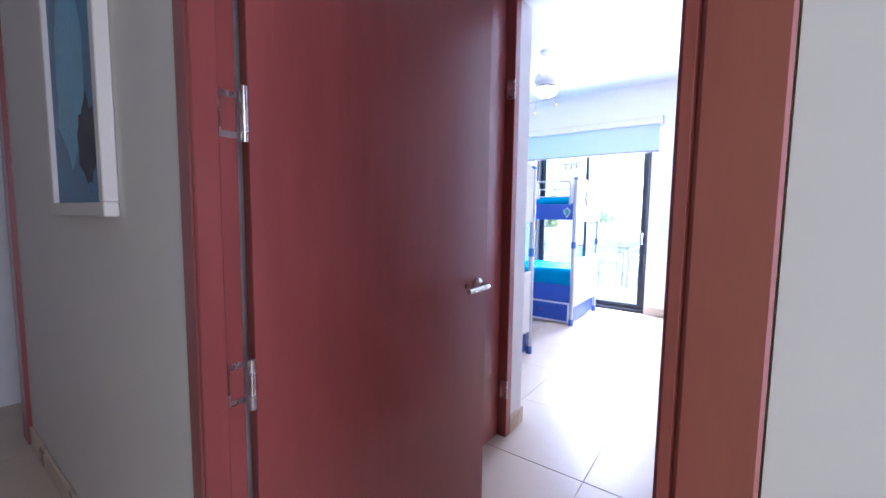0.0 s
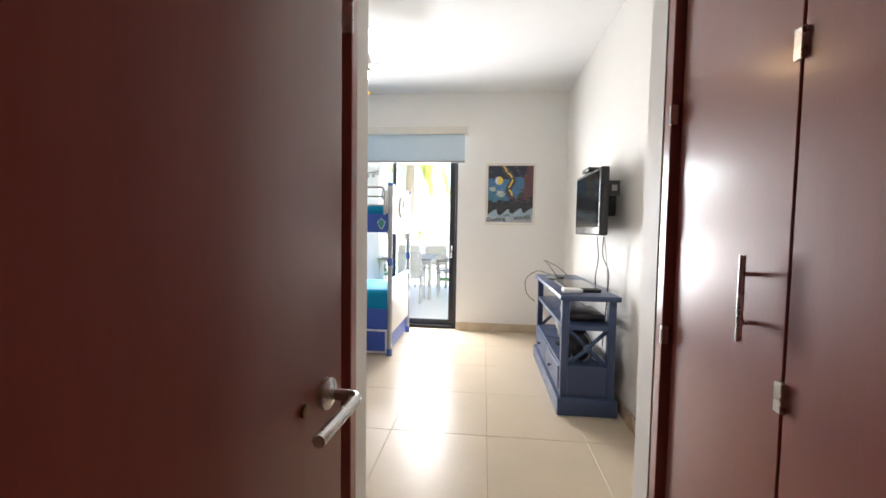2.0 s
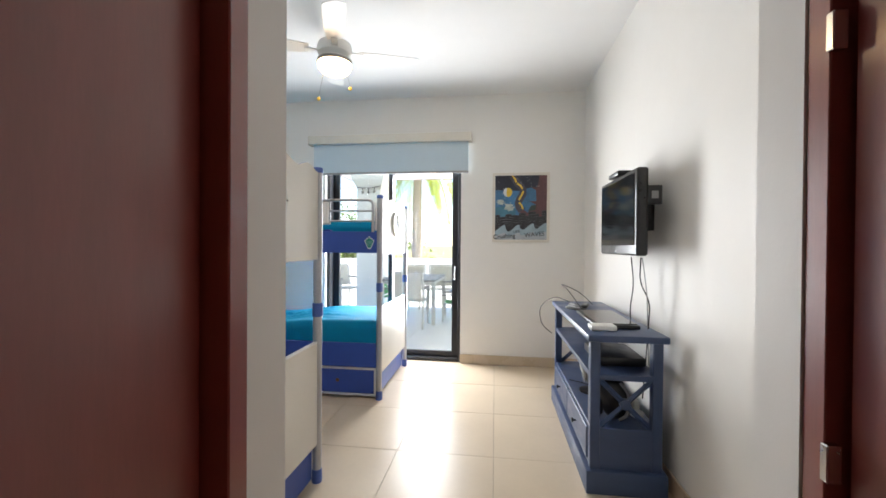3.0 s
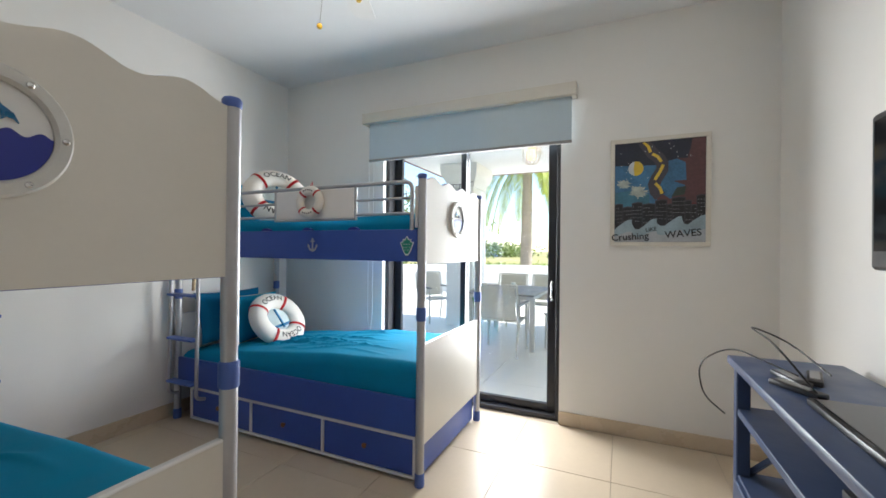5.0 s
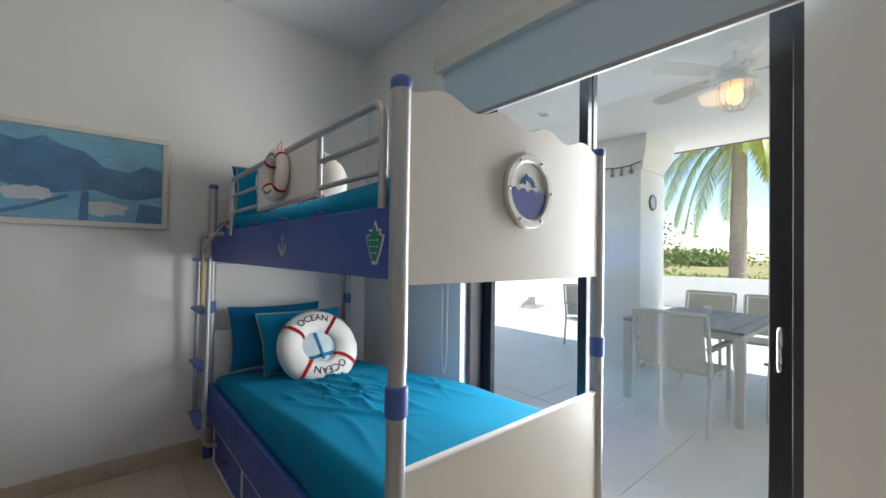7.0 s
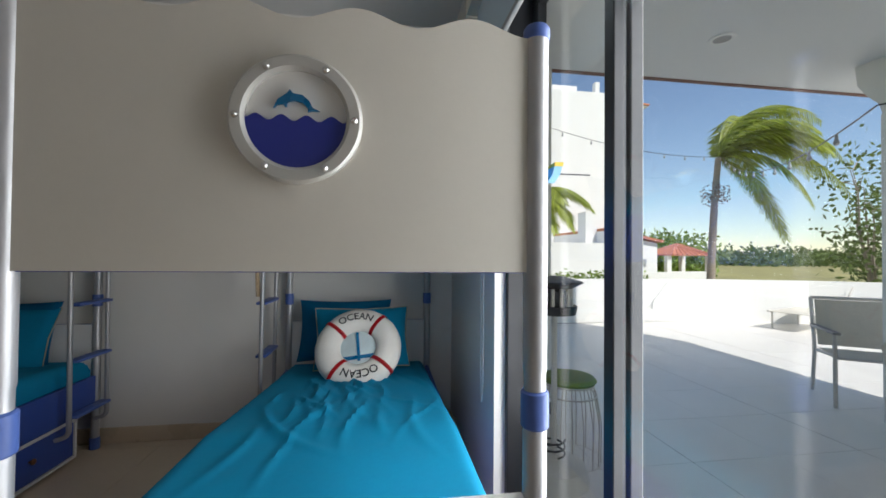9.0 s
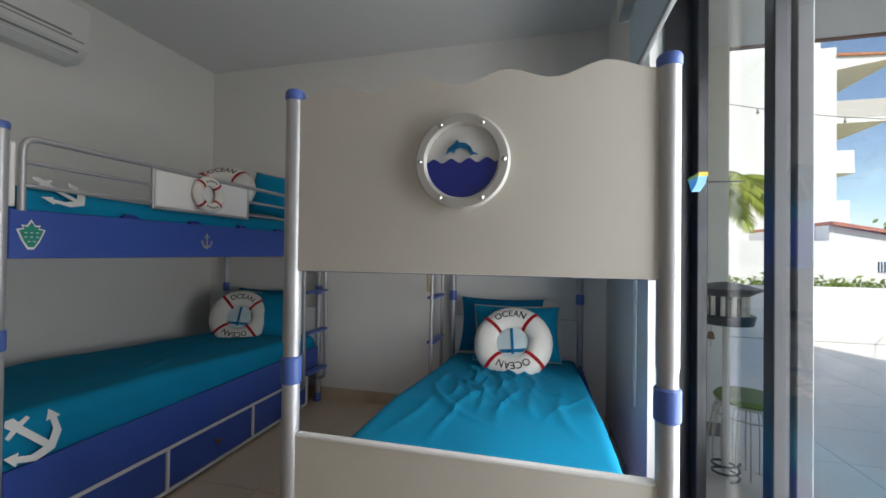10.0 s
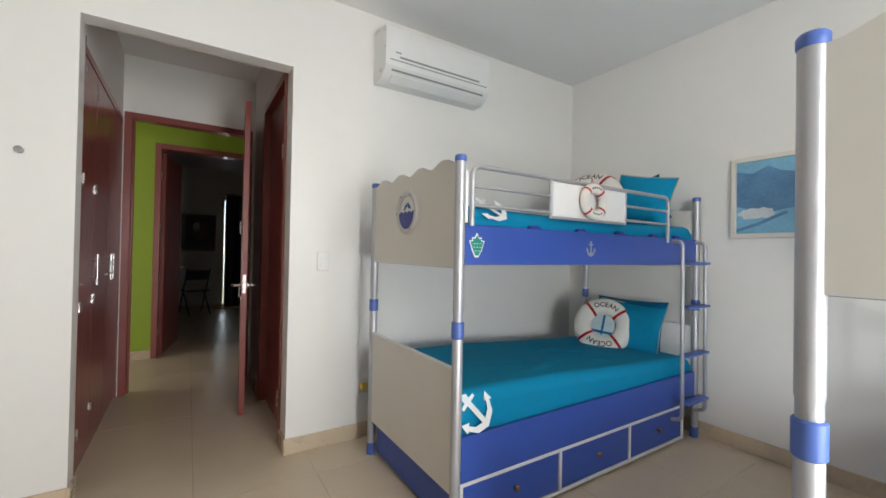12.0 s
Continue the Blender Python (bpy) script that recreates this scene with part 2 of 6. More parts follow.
GLASS = glass_material("tinted_door_glass", (0.94, 0.955, 0.96))
LAMP = glow("warm_lamp_glass", (1.0, 0.66, 0.33), 6.0)
OLAMP = glow("warm_lantern_glass", (1.0, 0.50, 0.16), 1.8)

# ---- setting ----
XW, XE, YN, YS, ZC = -3.77, 0.22, 5.84, 2.39, 2.905
HW, HE, YD = -1.185, -0.163, 0.665
TH = 0.12


def bricked(name, pieces, mat_, label):
    bm = bmesh.new()
    for p in pieces:
        box(bm, *p)
    return structure(name, bm, mat_, label, "wall")


# outer wall with the sliding door's opening
DX0, DX1, DZ = -2.62, -1.075, 2.42
bricked("wall_north", [(XW - TH, DX0, YN, YN + 0.22, 0, ZC), (DX1, XE + TH, YN, YN + 0.22, 0, ZC), (DX0, DX1, YN, YN + 0.22, DZ, ZC)], WALL, "white painted plaster wall with a sliding door")
bricked("wall_west", [(XW - TH, XW, YS - TH, YN, 0, ZC)], WALL, "white painted plaster wall behind the beds")
bricked("wall_east", [(XE, XE + TH, YS - TH, YN, 0, ZC)], WALL, "white painted plaster wall behind the television")
bricked("wall_south", [(XW, HW, YS - TH, YS, 0, ZC), (-0.19, XE, YS - TH, YS, 0, ZC), (HW, -0.19, YS - TH, YS, 2.405, ZC)], WALL, "white painted plaster wall with a doorless opening")
# entrance hall
bricked("wall_hall_west", [(HW - TH, HW, YD, 1.34, 0, ZC), (HW - TH, HW, 2.19, YS - TH, 0, ZC), (HW - TH, HW, 1.34, 2.19, 2.42, ZC)], WALL, "white painted plaster wall of the entrance hall")
bricked("wall_hall_south", [(-1.75, -1.165, 0.59, YD, 0, ZC), (-0.175, 0.6, 0.59, YD, 0, ZC), (-1.165, -0.175, 0.59, YD, 2.42, ZC)], WALL, "white painted plaster wall round the room's door")
bricked("wall_wardrobe_back", [(0.45, 0.5, YD, YS - TH, 0, ZC), (0.22, 0.45, YS - TH - 0.0, YS, 0, ZC)], WALL, "plain wall behind the wardrobe")
bricked("wall_wardrobe_top", [(HE, 0.45, YD, YS - TH, 2.36, ZC)], WALL, "white painted bulkhead above the wardrobe")
# corridor outside the room
bricked("wall_corridor_north", [(-3.2, -1.75, 0.58, 0.74, 0, ZC), (0.6, 1.6, 0.5, 0.62, 0, ZC)], WALL_BEIGE, "beige painted corridor wall")
bricked("wall_corridor_beige", [(-1.75, -1.167, 0.58, 0.588, 0, ZC), (-0.173, 0.6, 0.58, 0.588, 0, ZC)], WALL_BEIGE, "beige painted corridor wall beside the door frame")
bricked("wall_corridor_south", [(-0.355, 0.25, -0.74, -0.62, 0, ZC), (-1.275, -0.355, -0.74, -0.62, 2.42, ZC)], WALL_GREEN, "lime green painted corridor wall")
bricked("wall_corridor_south_plain", [(0.25, 1.6, -0.74, -0.62, 0, ZC), (-4.4, -1.275, -0.74, -0.62, 0, ZC)], WALL_BEIGE, "beige painted corridor wall")
bricked("wall_corridor_end", [(1.6, 1.72, -0.74, 0.62, 0, ZC), (-4.52, -4.4, -0.74, 1.6, 0, ZC), (-4.4, -3.2, 1.5, 1.62, 0, ZC), (-3.26, -3.2, 0.74, 1.5, 0, ZC)], WALL_BEIGE, "plain beige corridor end wall")
bricked("wall_far_room", [(-3.2, -1.292, -4.72, -4.6, 0, ZC), (-1.278, 1.2, -4.72, -4.6, 0, ZC), (-1.292, -1.278, -4.72, -4.6, 2.3, ZC), (1.2, 1.32, -4.72, -0.74, 0, ZC), (-3.32, -3.2, -4.72, -0.74, 0, ZC)], WALL, "white painted wall of the dark room across the corridor")
# bathroom beyond the hall's second door is closed by its leaf; plain walls behind
bricked("wall_bath", [(-2.6, -2.5, 0.74, YS - TH, 0, ZC)], WALL, "plain wall behind the second door")

structure("ceiling", boxed(XW - TH, 1.72, -4.72, YN + 0.22, ZC, ZC + 0.15), CEILING, "flat white painted ceiling", "ceiling")
floor = structure("floor", boxed(-4.6, 1.72, -4.75, YN + 0.22, -0.12, -0.004), GROUT, "cream porcelain tile floor with thin joints", "floor")


def skirting(x0, x1, y0, y1):
    structure("baseboard", boxed(x0, x1, y0, y1, 0, 0.1, 0.003, 1), BASE, "beige tile skirting along the wall", "baseboard")


D = 0.012
skirting(XW, XW + D, YS, YN)
skirting(XW + D, DX0, YN - D, YN)
skirting(DX1, XE, YN - D, YN)
skirting(XE - D, XE, YS, YN - D)
skirting(XW + D, HW, YS, YS + D)
skirting(HW, HW + D, YS - TH, YS + D)
skirting(-0.19, XE - D, YS, YS + D)
skirting(-0.19 - D, -0.19, YS - TH, YS + D)
skirting(HW, HW + D, 2.235, YS - TH)
skirting(HW, HW + D, YD, 1.295)
skirting(-3.18, -1.75, 0.58 - D, 0.58)
skirting(-0.315, 1.6, -0.62, -0.62 + D)
skirting(-3.2, 1.2, -4.6, -4.6 + D)

# ---- sliding door ----
sd = tagged(thing("door_1", (0, 0, 0), "black aluminium sliding glass door to the terrace", "door"), kind="structure")
YF = 5.975


def rect_frame(x0, x1, z0, z1, y0, y1, wl, wr, wh):
    bm = bmesh.new()
    box(bm, x0, x0 + wl, y0, y1, z0, z1, 0.003, 1)
    box(bm, x1 - wr, x1, y0, y1, z0, z1, 0.003, 1)
    box(bm, x0 + wl, x1 - wr, y0, y1, z1 - wh, z1, 0.003, 1)
    box(bm, x0 + wl, x1 - wr, y0, y1, z0, z0 + wh, 0.003, 1)
    return bm


part("frame", rect_frame(DX0, DX1, 0, DZ, YF - 0.085, YF + 0.07, 0.035, 0.035, 0.035), BLACK, sd)
for nm, x0, x1, y0, wl, wr in (("fixed_panel", DX0 + 0.036, -1.862, YF + 0.022, 0.07, 0.048), ("sliding_panel", -1.912, DX1 - 0.036, YF - 0.026, 0.048, 0.07)):
    p = part(nm, rect_frame(x0, x1, 0.036, DZ - 0.036, y0, y0 + 0.038, wl, wr, 0.06), BLACK, sd)
    pane = part("pane", boxed(x0 + wl, x1 - wr, y0 + 0.015, y0 + 0.021, 0.09, DZ - 0.1), GLASS, p, "clear tinted glass pane")
    pane.visible_shadow = False
part("handle", tube(bmesh.new(), rounded([(-1.145, YF - 0.026, 0.9), (-1.145, YF - 0.06, 0.9), (-1.145, YF - 0.06, 1.04), (-1.145, YF - 0.026, 1.04)], 0.015), 0.008), CHROME, sd)
part("track", boxed(DX0 + 0.04, DX1 - 0.04, YF - 0.05, YF + 0.07, 0.0, 0.03, 0.003, 1), BLACK, sd)

# roller blind
bl = thing("roller_blind", (-1.87, YN, 2.07), "pale blue fabric roller blind half lowered over the door", "blind")
part("cassette", boxed(-0.90, 0.90, -0.11, -0.002, 0.325, 0.415, 0.006, 2), PICFRAME, bl, "white blind cassette box")
part("fabric", boxed(-0.86, 0.875, -0.062, -0.058, 0.0, 0.33), BLIND, bl)
part("bottom_bar", boxed(-0.862, 0.877, -0.070, -0.050, -0.012, 0.012, 0.006, 2), GREYPL, bl)
part("end_cap", boxed(0.90, 0.908, -0.112, -0.004, 0.318, 0.418, 0.003, 1), PICFRAME, bl)
part("end_cap", boxed(-0.908, -0.90, -0.112, -0.004, 0.318, 0.418, 0.003, 1), PICFRAME, bl)
chain = tube(bmesh.new(), rounded([(-0.885, -0.03, 0.33), (-0.885, -0.03, -1.4), (-0.86, -0.03, -1.55), (-0.835, -0.03, -1.4), (-0.835, -0.03, 0.33)], 0.05), 0.003, 6)
part("chain", chain, WHITEPL, bl, "white bead chain loop")

# ---- bunk beds ----


def lettering(text, size):
    """A word as a flat mesh in the xy plane, centred; returns vertices and faces."""
    cu = bpy.data.curves.new("word", "FONT")
    cu.body, cu.size, cu.align_x, cu.align_y, cu.resolution_u = text, size, "CENTER", "CENTER", 3
    cu.offset = size * 0.012
    ob = bpy.data.objects.new("word", cu)
    scene.collection.objects.link(ob)
    me = bpy.data.meshes.new_from_object(ob.evaluated_get(bpy.context.evaluated_depsgraph_get()))
    bpy.data.objects.remove(ob)
    verts, faces = [v.co.copy() for v in me.vertices], [tuple(p.vertices) for p in me.polygons]
    bpy.data.meshes.remove(me)
    bpy.data.curves.remove(cu)
    return verts, faces


WORDS = lettering("OCEAN", 0.075)


def life_ring(name, m, big, small, label, group, disc=True):
    """A stuffed life-ring cushion; local z is its axis, y is up on its face."""
    top = new(name)
    top.empty_display_size = 0.1
    top.matrix_world = m
    tagged(top, label, "life ring", group)
    bm = bmesh.new()
    n, k = 56, 18
    rings = []
    for i in range(n):
        a = i * math.tau / n
        pinch = 1 - 0.05 * max(0, math.cos(4 * (a - radians(45)))) ** 8
        ring = []
        for j in range(k):
            b = j * math.tau / k
            wob = 1 + 0.03 * noise.noise((big * 40 * math.cos(a), big * 40 * math.sin(a), 3 * math.sin(b)))
            r = small * pinch * wob
            ring.append(bm.verts.new(((big + r * math.cos(b)) * math.cos(a), (big + r * math.cos(b)) * math.sin(a), 0.82 * r * math.sin(b))))
        rings.append(ring)
    for i in range(n):
        for j in range(k):
            bm.faces.new((rings[i][j], rings[(i + 1) % n][j], rings[(i + 1) % n][(j + 1) % k], rings[i][(j + 1) % k]))
    part("ring", bm, CANVAS, top)
    for a in (45, 135, 225, 315):
        c = Vector((big * math.cos(radians(a)), big * math.sin(radians(a)), 0))
        u = c.normalized()
        t = Vector((-u.y, u.x, 0))
        bm = bmesh.new()
        lo, hi = [], []
        w = small * (0.15 if big > 0.12 else 0.22)
        for j in range(k):
            b = j * math.tau / k
            r = small * 1.03
            o = u * r * math.cos(b) + Vector((0, 0, 0.83 * r * math.sin(b)))
            lo.append(bm.verts.new(c + o - t * w))
            hi.append(bm.verts.new(c + o + t * w))
        for j in range(k):
            bm.faces.new((lo[j], lo[(j + 1) % k], hi[(j + 1) % k], hi[j]))
        bmesh.ops.solidify(bm, geom=bm.faces, thickness=0.003)
        part("band", bm, RED, top, "red ribbon band")
    if big > 0.12:
        for s in (1, -1):
            bm = bmesh.new()
            f = big / 0.175
            vs = []
            for v in WORDS[0]:
                a = radians(90) - v.x * f / big * 0.80
                r = big + v.y * f * 0.84
                off = (r - big) / small
                z = 0.83 * small * math.sqrt(max(0.05, 1 - off * off)) + 0.003
                vs.append(bm.verts.new((s * r * math.cos(a), s * r * math.sin(a), z)))
            for fc in WORDS[1]:
                try:
                    bm.faces.new([vs[i] for i in fc])
                except ValueError:
                    pass
            part("lettering", bm, INK, top, "black printed word OCEAN", smooth=False)
        if disc:
            d = part("cushion", lathe(bmesh.new(), [(0.0, -0.02), (big * 0.7, -0.02), (big * 0.7, 0.0), (big * 0.4, 0.018), (0.0, 0.022)], 24), PALE, top, "pale blue cushion face with a sailboat")
            part("mast", boxed(-0.008, 0.008, -big * 0.5, big * 0.5, 0.02, 0.026), DOLPHIN, d)
            part("hull", slab(bmesh.new(), [(-0.06, -big * 0.42), (0.06, -big * 0.42), (0.085, -big * 0.3), (-0.085, -big * 0.3)], Matrix.Translation((0, 0, 0.014)), 0.006), DOLPHIN, d)
    else:
        for s in (1, -1):
            bm = bmesh.new()
            for i in range(5):
                a = radians(90) + (i - 2) * 0.22
                box(bm, s * big * math.cos(a) - 0.0035, s * big * math.cos(a) + 0.0035, s * big * math.sin(a) - 0.005, s * big * math.sin(a) + 0.005, 0.0, 0.83 * small + 0.001)
            part("lettering", bm, INK, top, "small dark printed letters", smooth=False)
        part("cord", tube(bmesh.new(), [(0, big + small * 0.9, 0), (0.004, big + small + 0.03, -0.012), (0, big + small * 0.9, -0.02)], 0.002, 6), RED, top)
    return top


def pillow(name, m, w, h, t, mat_, label, group, piping=None):
    bm = bmesh.new()
    nu, nv = 22, 18
    grid = {}
    for s in (1, -1):
        for i in range(nu + 1):
            for j in range(nv + 1):
                a, b = 2 * i / nu - 1, 2 * j / nv - 1
                edge = i in (0, nu) or j in (0, nv)
                if s < 0 and edge:
                    grid[s, i, j] = grid[1, i, j]
                    continue
                pull = 1 - 0.07 * (1 - abs(b) ** 2) * abs(a) ** 3
                pull2 = 1 - 0.07 * (1 - abs(a) ** 2) * abs(b) ** 3
                th = 0 if edge else t / 2 * ((1 - abs(a) ** 2.6) * (1 - abs(b) ** 2.6)) ** 0.55
                th *= 1 + 0.10 * noise.noise((a * 2.5, b * 2.5, w * 9 + s))
                grid[s, i, j] = bm.verts.new((a * w / 2 * pull, b * h / 2 * pull2, s * th))
    for s in (1, -1):
        for i in range(nu):
            for j in range(nv):
                q = [grid[s, i, j], grid[s, i + 1, j], grid[s, i + 1, j + 1], grid[s, i, j + 1]]
                bm.faces.new(q if s > 0 else q[::-1])
    if piping is None:
        ob = single(name, bm, mat_, label, "pillow", group)
        ob.matrix_world = m
        return ob
    top = new(name)
    top.matrix_world = m
    tagged(top, label, "pillow", group)
    part("cover", bm, mat_, top)
    rim = [(x * w / 2, y * h / 2, 0) for x, y in ((-1, -1), (0, -0.93), (1, -1), (0.93, 0), (1, 1), (0, 0.93), (-1, 1), (-0.93, 0))]
    part("piping", tube(bmesh.new(), rim, 0.004, 6, closed=True), piping, top, "pale beige piping round the edge")
    return top


def sheet(L, W, top, drop, r, wrinkle, seed, sag=0.0):
    """A fitted cover over a mattress: flat top, rounded rims and hanging sides; local u 0..L, v 0..W."""
    bm = bmesh.new()
    nu, nv = 160, 96
    rng = random.Random(int(seed))
    folds = []
    for _ in range(48):
        ang_ = radians(rng.gauss(-7, 15))
        folds.append((L * rng.gauss(0.55, 0.17), W * rng.gauss(0.48, 0.2), math.cos(ang_), math.sin(ang_), rng.uniform(0.16, 0.48), rng.uniform(0.005, 0.014), rng.uniform(0.009, 0.018)))
    rows = []
    for i in range(nu + 1):
        row = []
        for j in range(nv + 1):
            p, q = -drop + (L + 2 * drop) * i / nu, -drop + (W + 2 * drop) * j / nv
            x, y = min(max(p, 0), L), min(max(q, 0), W)
            dx, dy = max(0, -p, p - L), max(0, -q, q - W)
            d = min(x, L - x, y, W - y)
            z = top - sag * math.sin(math.pi * x / L) - max(dx, dy)
            if d < r:
                z -= r * (1 - math.sqrt(max(0, 1 - ((r - d) / r) ** 2)))
            w = noise.noise((x * 2.2 + seed, y * 2.2, 0)) * 0.010
            f_ = 0.0
            for cx, cy, ca, sa, hl, amp, wd_ in folds:
                al, ac_ = (x - cx) * ca + (y - cy) * sa, -(x - cx) * sa + (y - cy) * ca
                if abs(al) < hl:
                    ac_ += 0.05 * math.sin(al * 6 + cx * 20)
                    f_ += amp * math.exp(-((ac_ / wd_) ** 2)) * (math.cos(math.pi * al / hl / 2) ** 2)
            z += wrinkle * (w * 0.7 + f_) * min(1, d / 0.06)
            out = 0.004 + 0.008 * noise.noise((x * 9, y * 9, z * 4 + seed)) * wrinkle
            sx = (-1 if p < 0 else 1 if p > L else 0) * out
            sy = (-1 if q < 0 else 1 if q > W else 0) * out
            row.append(bm.verts.new((x + sx, y + sy, z)))
        rows.append(row)
    for i in range(nu):
        for j in range(nv):
            bm.faces.new((rows[i][j], rows[i + 1][j], rows[i + 1][j + 1], rows[i][j + 1]))
    return bm


def flip(bm, s):
    """Mirror a bunk's parts across its width, for the bed that stands the other way."""
    if s < 0:
        for v in bm.verts:
            v.co.y = -v.co.y
        bmesh.ops.reverse_faces(bm, faces=bm.faces)
    return bm


def wave_outline(w, zlo, ztop, amp, n=4, steps=64):
    pts = [(0, zlo), (w, zlo)]
    for i in range(steps + 1):
        t = 1 - i / steps
        pts.append((w * t, ztop - amp * (0.5 + 0.5 * math.cos(2 * math.pi * (n * t)))))
    return pts


def plane_u(u):
    """Local frame for outlines drawn across the bed: outline x to bed width, y to height, thickness along length."""
    return Matrix(((0, 0, 1, u), (1, 0, 0, 0), (0, 1, 0, 0), (0, 0, 0, 1)))


def plane_v(v):
    """Local frame for outlines drawn along the bed's side, facing out."""
    return Matrix(((1, 0, 0, 0), (0, 0, -1, v), (0, 1, 0, 0), (0, 0, 0, 1)))


def anchor_outline(s):
    return [(x * s, y * s) for x, y in ((-0.06, 0.25), (-0.06, -0.3), (-0.25, -0.22), (-0.36, -0.05), (-0.30, -0.02), (-0.48, 0.1), (-0.5, -0.15), (-0.44, -0.12), (-0.3, -0.36), (0, -0.48), (0.3, -0.36), (0.44, -0.12), (0.5, -0.15), (0.48, 0.1), (0.30, -0.02), (0.36, -0.05), (0.25, -0.22), (0.06, -0.3), (0.06, 0.25), (0.22, 0.25), (0.22, 0.32), (0.08, 0.34), (0.09, 0.46), (0, 0.52), (-0.09, 0.46), (-0.08, 0.34), (-0.22, 0.32), (-0.22, 0.25))]


L, W = 2.05, 0.93


def bunk_bed(foot_x, front_y, s, label, shift=0.0):
    """A metal and laminate bunk bed; u runs from the foot to the head, v from the ladder side to the far side."""
    bed = new("bunk_bed")
    bed.empty_display_size = 0.2
    bed.matrix_world = pose(foot_x, front_y, 0)
    tagged(bed, label, "bunk bed", "bunk beds")

    def put(name, bm, mat_, parent=None, lab=""):
        for v in bm.verts:
            v.co.x = -v.co.x
        bmesh.ops.reverse_faces(bm, faces=bm.faces)
        return part(name, flip(bm, s), mat_, parent or bed, lab)

    for u in (0, L):
        for v in (0, W):
            post = put("post", lathe(bmesh.new(), [(0.0235, 0.05), (0.0235, 0.93), (0.0215, 0.94), (0.0215, 1.0), (0.0235, 1.01), (0.0235, 1.668)], 20, Matrix.Translation((u, v, 0))), SILVER)
            put("cuff", lathe(bmesh.new(), [(0.024, 0.893), (0.0275, 0.897), (0.0275, 0.963), (0.024, 0.967)], 20, Matrix.Translation((u, v, 0))), CUFF, post, "blue plastic joint sleeve")
            put("cap", lathe(bmesh.new(), [(0.0245, 1.664), (0.0262, 1.668), (0.0262, 1.686), (0.022, 1.692), (0.0, 1.695)], 20, Matrix.Translation((u, v, 0))), CUFF, post, "blue plastic end cap")
            put("foot", lathe(bmesh.new(), [(0.027, 0.0), (0.028, 0.01), (0.0265, 0.068), (0.0235, 0.072)], 20, Matrix.Translation((u, v, 0))), CUFF, post, "blue plastic foot")

    def board(name, outline, u, mat_, edge_label=""):
        b = put(name, slab(bmesh.new(), outline, plane_u(u - 0.009) @ Matrix.Translation((0, 0, 0)), 0.018), mat_)
        pts = [(u, x, z) for x, z in outline]
        put("edging", tube(bmesh.new(), pts, 0.0022, 6, closed=True), NAVY, b, "thin dark blue edge band")
        return b

    head_arch = [(0.02, 1.2), (W - 0.02, 1.2)] + [(W - 0.02 - (W - 0.04) * i / 40, 1.60 + 0.055 * (0.5 - 0.5 * math.cos(math.tau * i / 40))) for i in range(41)]
    fw = W - 0.04
    foot_wave = [(0.02 + x, z) for x, z in wave_outline(fw, 1.2, 1.692, 0.028)]
    up = board("footboard_panel", foot_wave, 0, CREAM)
    lo = board("footboard_panel", [(0.02, 0.21), (W - 0.02, 0.21), (W - 0.02, 0.756), (0.02, 0.756)], 0, CREAM)
    put("top_edge", boxed(-0.0115, 0.0115, 0.022, W - 0.022, 0.752, 0.762, 0.003, 1), WHITEP, lo)
    board("headboard_panel", head_arch, L, CREAM)
    board("headboard_panel", [(0.02, 0.4), (W - 0.02, 0.4), (W - 0.02, 0.78), (0.02, 0.78)], L, WHITEP)

    # porthole on the foot panel, proud of its outer face
    pc = Matrix.Translation((-0.009, W / 2 + 0.007, 1.475)) @ Matrix(((0, 0, -1, 0), (1, 0, 0, 0), (0, 1, 0, 0), (0, 0, 0, 1)))
    port = put("porthole", lathe(bmesh.new(), [(0.088, 0.0), (0.117, 0.0), (0.117, 0.010), (0.112, 0.016), (0.094, 0.016), (0.088, 0.011), (0.088, 0.0)], 48, pc), RIM, up, "round silver porthole rim")
    put("disc", lathe(bmesh.new(), [(0.0885, 0.001), (0.0885, 0.004), (0.0, 0.0045)], 40, pc), WHITEP, up, "white disc inside the porthole")
    sea = [(0.0875 * math.cos(a), 0.0875 * math.sin(a)) for a in [radians(180 + 180 * i / 24) for i in range(25)]]
    sea += [(0.0875 - 0.175 * i / 48, -0.002 + 0.0055 * math.cos(math.tau * 4 * i / 48 + 2.5) + 0.004) for i in range(1, 48)]
    put("sea", slab(bmesh.new(), sea, pc @ Matrix.Translation((0, 0, 0.0046)), 0.004), NAVY, up, "dark blue enamel sea with waves")
    dol = [(-0.040, 0.018), (-0.033, 0.034), (-0.018, 0.045), (-0.012, 0.053), (-0.006, 0.046), (0.010, 0.044), (0.022, 0.034), (0.028, 0.022), (0.040, 0.016), (0.026, 0.016), (0.020, 0.014), (0.020, 0.020), (0.010, 0.030), (-0.004, 0.033), (-0.016, 0.030), (-0.018, 0.020), (-0.025, 0.026), (-0.034, 0.024)]
    put("dolphin", slab(bmesh.new(), dol, pc @ Matrix.Translation((0, 0, 0.0046)), 0.005), DOLPHIN, up, "small leaping blue dolphin relief")
    for i in range(6):
        a = radians(60 * i)
        put("rivet", lathe(bmesh.new(), [(0.0065, 0.014), (0.006, 0.019), (0.003, 0.022), (0, 0.0225)], 12, pc @ Matrix.Translation((0.1025 * math.cos(a), 0.1025 * math.sin(a), 0))), CHROME, up)

    # side beams and decks
    beam = put("side_beam", boxed(0.024, L - 0.024, -0.012, 0.012, 1.214, 1.391, 0.003, 1), BLUE, None, "blue laminate side board")
